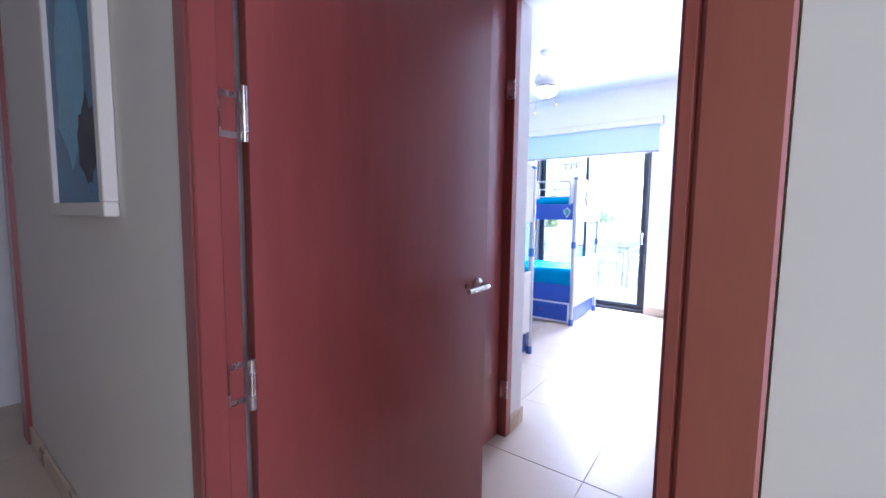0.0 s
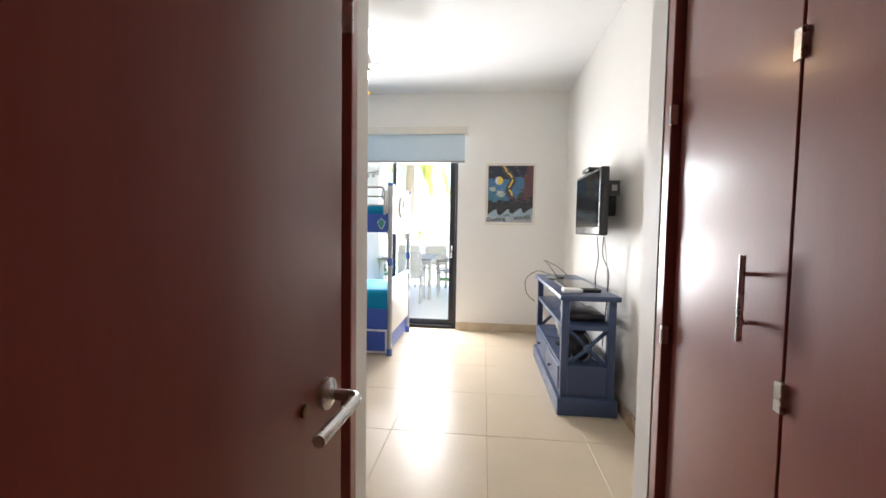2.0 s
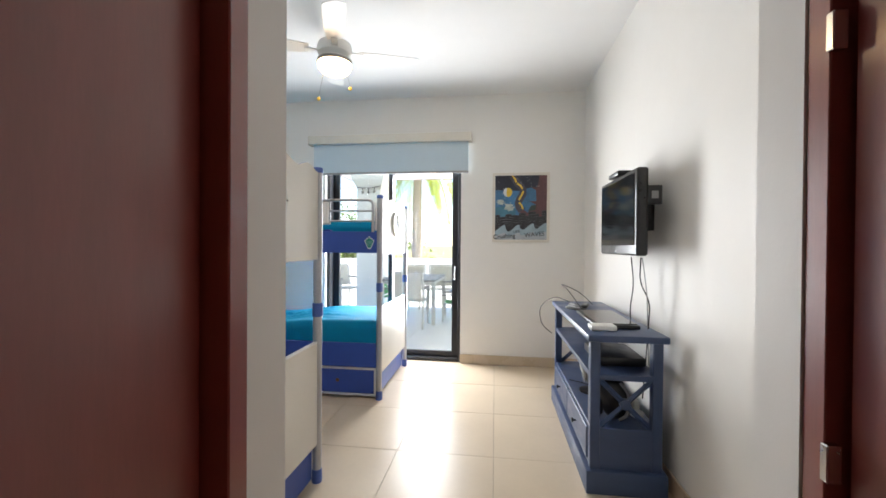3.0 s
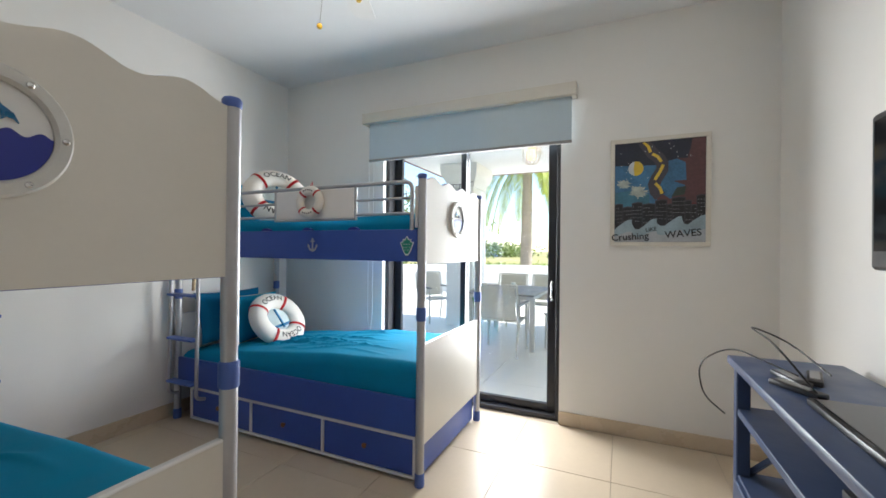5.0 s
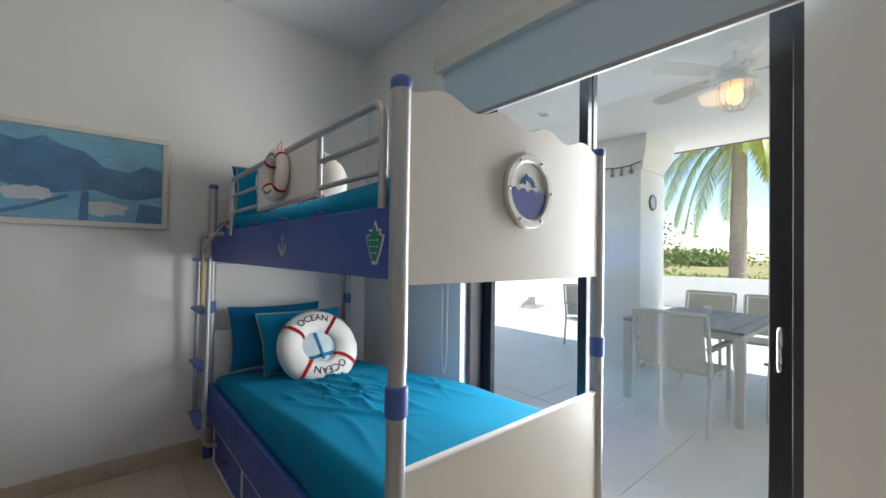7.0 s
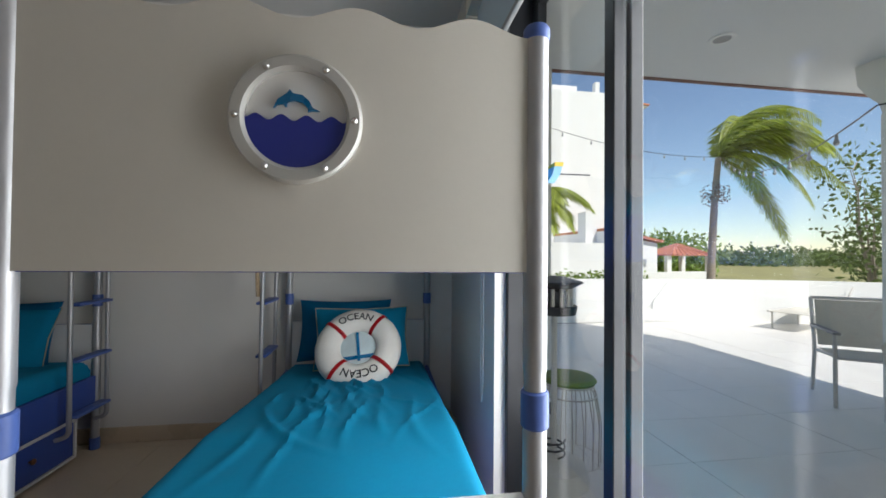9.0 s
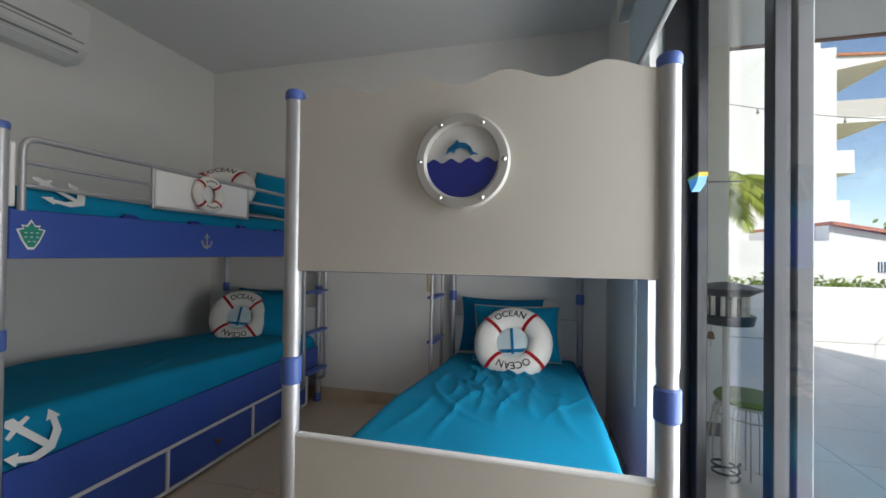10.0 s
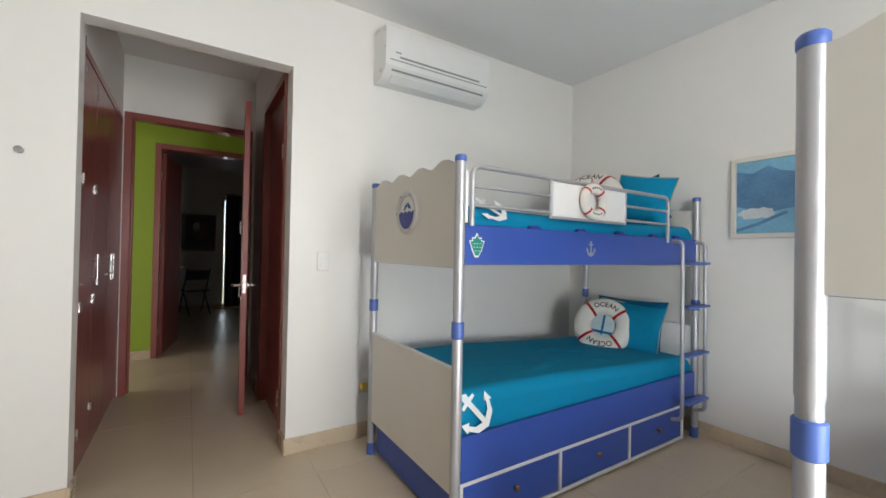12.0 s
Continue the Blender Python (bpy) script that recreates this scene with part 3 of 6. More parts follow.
    put("side_beam", boxed(0.024, L - 0.024, W - 0.012, W + 0.012, 1.214, 1.391, 0.003, 1), BLUE, None, "blue laminate side board")
    put("upper_deck", boxed(0.02, L - 0.02, 0.013, W - 0.013, 1.235, 1.262), CREAM)
    put("lower_deck", boxed(0.02, L - 0.02, 0.013, W - 0.013, 0.40, 0.425), CREAM)
    put("lower_side_board", boxed(0.024, L - 0.02, -0.012, 0.012, 0.262, 0.462, 0.003, 1), BLUE, None, "blue laminate side board")
    put("lower_side_board", boxed(0.024, L - 0.02, W - 0.012, W + 0.012, 0.262, 0.462, 0.003, 1), BLUE, None, "blue laminate side board")

    # badge and small emblem on the beam
    wl = plane_v(-0.012)
    bx, bz = 0.085, 1.30
    sh = [(-0.043, 0.020), (-0.024, 0.024), (-0.028, 0.036), (-0.012, 0.035), (0, 0.056), (0.012, 0.035), (0.028, 0.036), (0.024, 0.024), (0.043, 0.020), (0.026, -0.024), (0.009, -0.053), (-0.009, -0.053), (-0.026, -0.024)]
    put("badge", slab(bmesh.new(), sh, wl @ Matrix.Translation((bx, bz, 0)), 0.003), WHITEP, beam, "white edged badge")
    put("badge_inset", slab(bmesh.new(), [(x * 0.84, z * 0.84) for x, z in sh], wl @ Matrix.Translation((bx, bz, 0.003)), 0.002), GREENP, beam, "green strawberry shape")
    for r_, n_ in ((0.008, 3), (-0.008, 3), (-0.024, 2)):
        for k in range(n_):
            put("seed", boxed(bx + (k - (n_ - 1) / 2) * 0.017 - 0.0035, bx + (k - (n_ - 1) / 2) * 0.017 + 0.0035, -0.0185, -0.0165, bz + r_ - 0.0015, bz + r_ + 0.0015), PRINT, beam)
    put("emblem", slab(bmesh.new(), [(x * 0.075, z * 0.085) for x, z in anchor_outline(1.0)], wl @ Matrix.Translation((0.84 + shift, 1.30, 0)), 0.004), SILVER, beam, "small silver anchor emblem")

    # guard rail with a white panel
    gy = -0.012
    p0, p1, end = 0.53 + shift, 1.14 + shift, 1.62 + shift
    rail = put("guard_rail", tube(bmesh.new(), rounded([(0.056, gy, 1.386), (0.056, gy, 1.652), (end, gy, 1.652), (end, gy, 1.36)], 0.05), 0.0115), SILVER)
    for z in (1.562, 1.478):
        put("rail_bar", rod((0.056, gy, z), (p0 - 0.01, gy, z), 0.008), SILVER, rail)
        put("rail_bar", rod((p1 + 0.01, gy, z), (end, gy, z), 0.008), SILVER, rail)
    put("rail_bar", rod((p0 - 0.01, gy, 1.456), (p1 + 0.01, gy, 1.456), 0.008), SILVER, rail)
    for u in (p0 - 0.01, p1 + 0.01):
        put("rail_upright", rod((u, gy, 1.45), (u, gy, 1.65), 0.009), SILVER, rail)
    put("guard_panel", boxed(p0, p1, gy - 0.008, gy + 0.008, 1.462, 1.638, 0.004, 1), WHITEP, rail, "white laminate guard panel")
    for u in (0.45, 0.80, 1.15, 1.50, 1.78):
        put("slat_clip", slab(bmesh.new(), [(0.036 * math.cos(radians(a)), 0.017 * math.sin(radians(a))) for a in range(0, 181, 15)], plane_v(0.012) @ Matrix.Translation((u, 1.392, 0)), 0.024), NAVY, beam, "dark blue plastic slat clip")
    put("guard_block", boxed(0.028, 0.046, 0.0, 0.016, 1.40, 1.63, 0.003, 1), WHITEP)

    # ladder hooked on the side
    for u in (1.715, 2.015):
        pts = rounded([(u, 0.01, 1.37), (u, -0.075, 1.37), (u, -0.085, 0.22), (u, -0.02, 0.20)], 0.06)
        put("ladder_stile", tube(bmesh.new(), pts, 0.0125), SILVER)
    for z in (0.315, 0.625, 0.938, 1.225):
        put("ladder_rung", boxed(1.727, 2.003, -0.118, -0.055, z - 0.009, z + 0.009, 0.006, 2), CUFF, None, "blue plastic ladder tread")

    # drawer unit beneath
    unit = put("drawer_unit", boxed(0.02, 1.90, 0.02, W - 0.04, 0.02, 0.258, 0.003, 1), BLUE, None, "blue drawer unit under the bed")
    fr = bmesh.new()
    for a, b, c, d in ((0.028, 1.90, 0.238, 0.256), (0.028, 1.90, 0.022, 0.036), (0.028, 0.044, 0.036, 0.238), (1.884, 1.90, 0.036, 0.238), (0.664, 0.680, 0.036, 0.238), (1.276, 1.292, 0.036, 0.238)):
        box(fr, a, b, -0.002, 0.02, c, d, 0.002, 1)
    put("drawer_frame", fr, WHITEP, unit, "white frame strips round the drawers")
    for a, b in ((0.048, 0.660), (0.684, 1.272), (1.296, 1.880)):
        d = put("drawer_front", boxed(a, b, 0.004, 0.02, 0.040, 0.234, 0.003, 1), BLUE, unit)
        put("knob", lathe(bmesh.new(), [(0.006, 0), (0.006, 0.010), (0.014, 0.014), (0.016, 0.020), (0.010, 0.026), (0, 0.027)], 14, Matrix.Translation(((a + b) / 2, 0.004, 0.15)) @ Matrix.Rotation(radians(90), 4, "X")), BRONZE, unit, "small bronze drawer knob")
    return bed


def beds_cover(foot_x, front_y, s, upper, seed, label, wrinkle, fall=0.062):
    bm = sheet(L - 0.05, W - 0.05, 1.485 if upper else 0.645, 0.20 if upper else 0.19, 0.05, wrinkle, seed, 0.015)
    if not upper:
        for v in bm.verts:
            v.co.z -= fall * max(0, v.co.x - 0.65)
    for v in bm.verts:
        v.co.x = -(v.co.x + 0.025)
        v.co.y += 0.025
    bmesh.ops.reverse_faces(bm, faces=bm.faces)
    top = thing("mattress", (foot_x, front_y, 0), label, "mattress", "made-up mattresses")
    part("cover", flip(bm, s), TEAL, top)
    zb, zt = (1.264, 1.42) if upper else (0.427, 0.58)
    core = boxed(-L + 0.045, -0.045, 0.045, W - 0.045, zb, zt - (0 if upper else 0.105), 0.015, 2)
    part("core", flip(core, s), CANVAS, top, "white mattress under the turquoise cover")
    return top


B2 = (-1.65, 4.72, 1)
B1 = (-1.65, 3.56, -1)
bunk_bed(*B2, "silver tube bunk bed with cream wave-edged panels beside the glass door", -0.09)
bunk_bed(*B1, "silver tube bunk bed with cream wave-edged panels beside the entrance", 0.03)
beds_cover(*B2, False, 3.0, "lower mattress in a wrinkled turquoise cotton cover", 1.0, 0.105)
beds_cover(*B2, True, 11.0, "upper mattress in a turquoise cotton cover", 0.5)
beds_cover(*B1, False, 21.0, "lower mattress in a smooth turquoise cover with an anchor print", 0.5)
beds_cover(*B1, True, 31.0, "upper mattress in a turquoise cover with an anchor print", 0.4)


def face(center, normal, up=(0, 0, 1), spin=0):
    """A pose whose local z is the normal and whose local y leans towards up."""
    z = Vector(normal).normalized()
    x = Vector(up).cross(z).normalized()
    y = z.cross(x)
    m = Matrix((x, y, z)).transposed().to_4x4()
    return Matrix.Translation(center) @ m @ Matrix.Rotation(radians(spin), 4, "Z")


PIPE = material("beige_piping", (0.45, 0.42, 0.30), 0.8, var=0.05, scale=30)
# pillows and rings, bed by the glass door
pillow("pillow", face((-3.60, 5.10, 0.735), (1, 0, 0.28)), 0.60, 0.40, 0.15, TEALD, "deep turquoise pillow leaning on the headboard", "lower bed pillows")
pillow("pillow", face((-3.45, 5.22, 0.715), (1, 0.1, 0.42)), 0.58, 0.38, 0.15, TEAL, "turquoise pillow with beige piping", "lower bed pillows", PIPE)
life_ring("life_ring_cushion", face((-3.21, 5.21, 0.70), (0.80, -0.05, 0.60), spin=8), 0.17, 0.072, "white stuffed life ring with red bands lettered OCEAN", "life ring cushions")
pillow("pillow", face((-3.48, 5.03, 1.63), (1, -0.1, 0.35)), 0.5, 0.36, 0.14, TEALD, "deep turquoise pillow on the upper bunk", "upper bed pillows")
pillow("pillow", face((-3.32, 4.97, 1.62), (1, -0.3, 0.45)), 0.42, 0.34, 0.13, TEAL, "turquoise pillow with beige piping on the upper bunk", "upper bed pillows", PIPE)
life_ring("life_ring_cushion", face((-3.05, 5.03, 1.665), (0.75, -0.45, 0.5), spin=-4), 0.17, 0.072, "white stuffed life ring with red bands lettered OCEAN", "life ring cushions")
life_ring("small_life_ring", face((-2.395, 4.672, 1.562), (0.05, -1, 0.05)), 0.072, 0.027, "small white life ring with red bands hung on the guard panel", "small life rings")
# bed by the entrance
pillow("pillow", face((-3.62, 3.09, 0.735), (1, 0, 0.28)), 0.60, 0.40, 0.15, TEALD, "deep turquoise pillow leaning on the headboard", "lower bed pillows")
pillow("pillow", face((-3.56, 3.13, 0.725), (1, 0.15, 0.40), spin=-3), 0.52, 0.38, 0.15, TEAL, "turquoise pillow with beige piping", "lower bed pillows", PIPE)
life_ring("life_ring_cushion", face((-3.43, 3.01, 0.715), (0.80, 0.50, 0.42), spin=-8), 0.155, 0.066, "white stuffed life ring with red bands lettered OCEAN", "life ring cushions")
pillow("pillow", face((-3.46, 3.30, 1.69), (1, 0.35, 0.30), spin=-10), 0.40, 0.36, 0.14, TEAL, "turquoise pillow on the upper bunk", "upper bed pillows", PIPE)
pillow("pillow", face((-3.60, 3.15, 1.66), (1, 0.2, 0.25), spin=18), 0.46, 0.38, 0.14, TEALD, "deep turquoise pillow on the upper bunk", "upper bed pillows")
life_ring("life_ring_cushion", face((-3.16, 3.06, 1.69), (0.75, 0.3, 0.60), spin=5), 0.17, 0.072, "white stuffed life ring with red bands lettered OCEAN", "life ring cushions")
life_ring("small_life_ring", face((-2.495, 3.608, 1.556), (0.05, 1, 0.05)), 0.072, 0.027, "small white life ring with red bands hung on the guard panel", "small life rings")

# ---- pictures ----
ART_DARK = material("art_night_blue", (0.022, 0.026, 0.045), 0.5, var=0.3, scale=9)
ART_BLUE = material("art_mid_blue", (0.05, 0.16, 0.30), 0.5, var=0.4, scale=7)
ART_RUST = material("art_dark_rust", (0.115, 0.052, 0.056), 0.5, var=0.35, scale=6)
ART_YELLOW = material("art_yellow", (0.72, 0.50, 0.06), 0.5, var=0.1, scale=9)
ART_WHITE = material("art_white", (0.60, 0.64, 0.66), 0.5, var=0.15, scale=12)
ART_GREY = material("art_wave_grey", (0.42, 0.45, 0.48), 0.5, var=0.15, scale=12)
ART_CITY = material("art_city_black", (0.02, 0.02, 0.024), 0.5, var=0.3, scale=20)
ART_TEAL = material("art_teal", (0.05, 0.17, 0.24), 0.5, var=0.3, scale=12)
ART_MOSS = material("art_moss", (0.04, 0.06, 0.05), 0.5, var=0.3, scale=9)
ART_RED = material("art_dark_red", (0.14, 0.02, 0.025), 0.5, var=0.3, scale=9)
ART_ROAD = material("art_road_grey", (0.06, 0.055, 0.07), 0.5, var=0.25, scale=12)
ART_CLOUD = material("art_cloud", (0.42, 0.46, 0.42), 0.6, var=0.3, scale=25)
ART_WAVE = material("art_wave_blue", (0.30, 0.40, 0.46), 0.5, var=0.25, scale=9)
ART_SEA = material("art_pale_sea", (0.20, 0.44, 0.60), 0.45, var=0.22, scale=5)
ART_HILL = material("art_hill_blue", (0.09, 0.22, 0.38), 0.45, var=0.3, scale=7)


def blob(cx, cy, rx, ry, seed, n=26, rough=0.35):
    return [(cx + rx * math.cos(i * math.tau / n) * (1 + rough * noise.noise((3 * math.cos(i * math.tau / n), 3 * math.sin(i * math.tau / n), seed))),
             cy + ry * math.sin(i * math.tau / n) * (1 + rough * noise.noise((3 * math.cos(i * math.tau / n), 3 * math.sin(i * math.tau / n), seed)))) for i in range(n)]


def ribbon(pts, w):
    """A flat outline that follows points with a width."""
    a, b = [], []
    for i, p in enumerate(pts):
        q0, q1 = Vector(pts[max(0, i - 1)]), Vector(pts[min(len(pts) - 1, i + 1)])
        t = (q1 - q0).normalized()
        n_ = Vector((-t.y, t.x)) * w / 2
        a.append(tuple(Vector(p) + n_))
        b.append(tuple(Vector(p) - n_))
    return a + b[::-1]


def framed(name, m, w, h, border, depth, label, frame_mat=None, back=None):
    """A framed picture in the local xy plane from its lower left corner, facing local z; returns the thing and a painter."""
    top = new(name)
    top.matrix_world = m
    tagged(top, label, "picture")
    bm = bmesh.new()
    box(bm, 0, w, 0, border, 0, depth, 0.003, 1)
    box(bm, 0, w, h - border, h, 0, depth, 0.003, 1)
    box(bm, 0, border, border, h - border, 0, depth, 0.003, 1)
    box(bm, w - border, w, border, h - border, 0, depth, 0.003, 1)
    part("frame", bm, frame_mat or PICFRAME, top)
    canvas = part("canvas", boxed(border, w - border, border, h - border, 0, depth * 0.6 - 0.0006), back or ART_DARK, top, "painted picture surface")
    lay = [0]

    def paint(outline, mat_, nm="brushwork"):
        x0, x1, y0, y1 = border + 0.001, w - border - 0.001, border + 0.001, h - border - 0.001
        o = [(min(max(x, x0), x1), min(max(y, y0), y1)) for x, y in outline]
        lay[0] += 1
        part(nm, slab(bmesh.new(), o, Matrix.Translation((0, 0, depth * 0.6 + 0.00004 * lay[0])), 0.0003), mat_, canvas, smooth=False)

    return top, paint


MN = Matrix(((1, 0, 0, 0), (0, 0, -1, 0), (0, 1, 0, 0), (0, 0, 0, 1)))
pic, paint = framed("framed_painting", Matrix.Translation((-0.735, YN, 1.32)) @ MN, 0.595, 0.737, 0.028, 0.03, "framed painting of a night city and waves on the wall")


def spot(px, py):
    """A place on the painting from a share of its width and height, in hundredths."""
    return (0.028 + 0.00539 * px, 0.028 + 0.00681 * py)


def stroke(pts, mat_):
    paint([spot(*p) for p in pts], mat_)


def flake(cx, cy, r, seed):
    rng_ = random.Random(seed)
    return [(cx + r * k * math.cos(i * math.tau / 44) * 1.05, cy + r * k * math.sin(i * math.tau / 44) * 0.8) for i in range(44) for k in [rng_.uniform(0.62, 1.0) if i % 2 else rng_.uniform(0.4, 0.75)]]


stroke([(0, 0), (100, 0), (100, 100), (0, 100)], ART_RUST)
stroke([(0, 30), (48, 30), (49, 52), (47, 77), (30, 77.5), (0, 78)], ART_BLUE)
stroke([(0, 33), (40, 33), (40, 47), (20, 52), (0, 50)], ART_TEAL)
stroke([(46, 77), (58, 79), (70, 81), (79, 77), (80, 60), (66, 59.5), (79, 55), (63, 42), (50, 50), (46, 62)], ART_BLUE)
stroke([(64, 44), (78, 46), (80, 54), (70, 53)], ART_MOSS)
stroke([(0, 77.5), (30, 76.5), (46, 76), (58, 79), (72, 81.5), (81, 81), (84, 90), (86, 100), (0, 100)], ART_DARK)
stroke([(80, 36), (88, 38), (98, 34), (90, 31)], ART_RED)
lane = [(33, 101), (38, 94), (43, 88), (50, 83), (54, 77), (54, 71), (48, 63), (45, 57), (47, 50), (52, 45)]
paint(ribbon([spot(*p) for p in lane], 0.075), ART_ROAD)
for a, b in (((33, 100), (41, 89)), ((43, 87.5), (53, 79)), ((55, 76), (46, 61.5)), ((46.5, 58), (54, 47.5))):
    c = ((a[0] + b[0]) / 2 + 1.2, (a[1] + b[1]) / 2 + 0.8)
    paint(ribbon([spot(*a), spot(*c), spot(*b)], 0.019), ART_YELLOW)
mx, my = spot(24.5, 73.8)
paint([(mx + 0.047 * math.cos(a), my + 0.049 * math.sin(a)) for a in [i * math.tau / 36 for i in range(36)]], ART_YELLOW)
paint([(mx + 0.047 * math.cos(a), my + 0.049 * math.sin(a)) for a in [radians(100 + 160 * i / 24) for i in range(25)]] + [(mx - 0.014, my)], ART_WHITE)
paint(flake(*spot(10.5, 58.5), 0.054, 1), ART_CLOUD)
paint(flake(*spot(27, 50.5), 0.068, 2), ART_CLOUD)
rng = random.Random(5)
for x0, x1, top_ in ((0, 9.2, 37), (10, 20.3, 34), (20.8, 31.8, 38), (32.6, 46.2, 36.5), (47.2, 59, 40), (59.5, 65, 35.5), (65.2, 78.5, 42), (78.8, 84.8, 38.5), (85.2, 90.6, 34.5), (91, 100, 43.5)):
    stroke([(x0 - 0.7, 8), (x1 + 0.7, 8), (x1 + 0.7, top_ + 1.4), ((x0 + x1) / 2, top_ + 2.1), (x0 - 0.7, top_ + 1.0)], ART_ROAD)
    stroke([(x0, 8), (x1, 8), (x1, top_ + 0.5), ((x0 + x1) / 2, top_ + 1.1), (x0, top_)], ART_CITY)
    n_ = max(2, int((x1 - x0) / 2.4))
    for k in range(n_):
        for r_ in range(5):
            if rng.random() < 0.8:
                wx, wy = x0 + (x1 - x0) * (k + 0.5) / n_ + rng.uniform(-0.2, 0.2), top_ - 3 - r_ * 3.6
                stroke([(wx - 0.45, wy), (wx + 0.45, wy), (wx + 0.45, wy + 0.5), (wx - 0.45, wy + 0.5)], ART_GREY)
crests = [(0, 13), (8, 18), (15, 22), (20, 22.6), (20.5, 18), (24, 13), (28, 12.5), (34, 16), (42, 22), (48, 23.3), (48.5, 18.5), (52, 16), (57, 16), (63, 20), (70, 24), (75, 25.3), (76, 21), (78, 17.5), (82, 17), (88, 21), (95, 25), (100, 26)]
stroke(crests + [(100, 0), (0, 0)], ART_WAVE)
stroke([(x, y * 0.55 - 2) for x, y in crests] + [(100, 0), (0, 0)], ART_GREY)
for i in range(34):
    x, y = rng.uniform(3, 84), rng.uniform(50, 97)
    if y > 78 or x < 46:
        paint(blob(*spot(x, y), 0.003, 0.003, i, 6, 0.1), ART_WHITE)


def write(top, text, size, x, y, z, mat_, turn=0):
    vs, fs = lettering(text, size)
    bm = bmesh.new()
    c, s_ = math.cos(radians(turn)), math.sin(radians(turn))
    vv = [bm.verts.new((x + c * v.x - s_ * v.y, y + s_ * v.x + c * v.y, z)) for v in vs]
    for f_ in fs:
        try:
            bm.faces.new([vv[i] for i in f_])
        except ValueError:
            pass
    part("writing", bm, INK, top, "black handwritten words", smooth=False)


write(pic, "Crushing", 0.064, 0.125, 0.062, 0.0335, ART_CITY, 4)
write(pic, "LIKE", 0.036, 0.255, 0.112, 0.0335, ART_CITY, 6)
write(pic, "WAVES", 0.064, 0.44, 0.082, 0.0335, ART_CITY, 5)

MW = Matrix(((0, 0, 1, 0), (1, 0, 0, 0), (0, 1, 0, 0), (0, 0, 0, 1)))
pic2, paint = framed("framed_painting", Matrix.Translation((XW, 3.755, 1.40)) @ MW, 0.735, 0.53, 0.03, 0.028, "framed painting of pale blue hills and sea on the white wall", None, ART_SEA)
paint([(0.0, 0.16), (0.74, 0.16), (0.70, 0.34), (0.62, 0.36), (0.55, 0.31), (0.44, 0.33), (0.36, 0.40), (0.27, 0.42), (0.20, 0.46), (0.12, 0.42), (0.0, 0.44)], ART_HILL)
paint([(0.0, 0.03), (0.74, 0.03), (0.74, 0.19), (0.55, 0.15), (0.4, 0.20), (0.2, 0.16), (0.0, 0.21)], ART_SEA)
paint(blob(0.14, 0.16, 0.10, 0.035, 3.0, 26, 0.6), ART_WHITE)
paint(blob(0.45, 0.10, 0.09, 0.04, 6.0, 26, 0.5), ART_WHITE)
paint([(0.34, 0.02), (0.38, 0.02), (0.38, 0.19), (0.35, 0.19)], ART_HILL)
paint([(0.58, 0.02), (0.72, 0.02), (0.72, 0.13), (0.60, 0.14)], ART_HILL)
paint(ribbon([(0.02, 0.05), (0.15, 0.09), (0.30, 0.16)], 0.02), ART_HILL)

# ---- television and its stand ----
tv = thing("television", (0.06, 4.08, 1.466), "black flat television on a wall bracket above the blue stand", "television")
part("casing", boxed(-0.03, 0.03, -0.355, 0.355, -0.235, 0.235, 0.014, 3), PLASTIC, tv)
part("screen", boxed(-0.034, -0.029, -0.325, 0.325, -0.178, 0.21), SCREEN, tv, "dark glossy screen")
part("logo", boxed(-0.033, -0.0295, -0.012, 0.012, -0.218, -0.208), GREYPL, tv)
part("arm", boxed(0.03, 0.11, -0.05, 0.05, -0.06, 0.06, 0.005, 1), PLASTIC, tv)
part("wall_plate", boxed(0.11, 0.158, -0.09, 0.09, -0.09, 0.09, 0.004, 1), PLASTIC, tv)
sb = part("side_bracket", boxed(0.028, 0.105, -0.335, -0.30, 0.04, 0.14, 0.004, 1), PLASTIC, tv)
part("bracket_slot", boxed(0.05, 0.085, -0.337, -0.334, 0.07, 0.11, 0.001, 1), GREYPL, sb)
part("speaker_bar", boxed(-0.03, 0.06, -0.02, 0.18, 0.248, 0.278, 0.006, 2), PLASTIC, tv, "small black box on the top edge")
part("speaker_foot", boxed(-0.01, 0.03, 0.05, 0.11, 0.23, 0.25, 0.003, 1), PLASTIC, tv)

st = thing("television_stand", (0, 0, 0), "slate blue wooden television stand with shelves and crossed end braces", "stand")
X0, X1, Y0, Y1 = -0.207, 0.15, 3.67, 4.913
part("top", boxed(X0 - 0.02, X1 + 0.02, Y0 - 0.03, Y1 + 0.03, 0.79, 0.825, 0.006, 2), SLATE, st)
for x in (X0, X1 - 0.05):
    for y in (Y0, Y1 - 0.05):
        part("leg", boxed(x, x + 0.05, y, y + 0.05, 0.12, 0.79, 0.004, 1), SLATE, st)
part("shelf", boxed(X0 + 0.004, X1 - 0.004, Y0 + 0.004, Y1 - 0.004, 0.585, 0.615, 0.003, 1), SLATE, st)
part("drawer_box", boxed(X0 + 0.006, X1 - 0.006, Y0 + 0.006, Y1 - 0.006, 0.12, 0.335, 0.003, 1), SLATE, st)
part("plinth", boxed(X0 - 0.022, X1 + 0.022, Y0 - 0.022, Y1 + 0.022, 0.0, 0.122, 0.008, 2), SLATE, st)
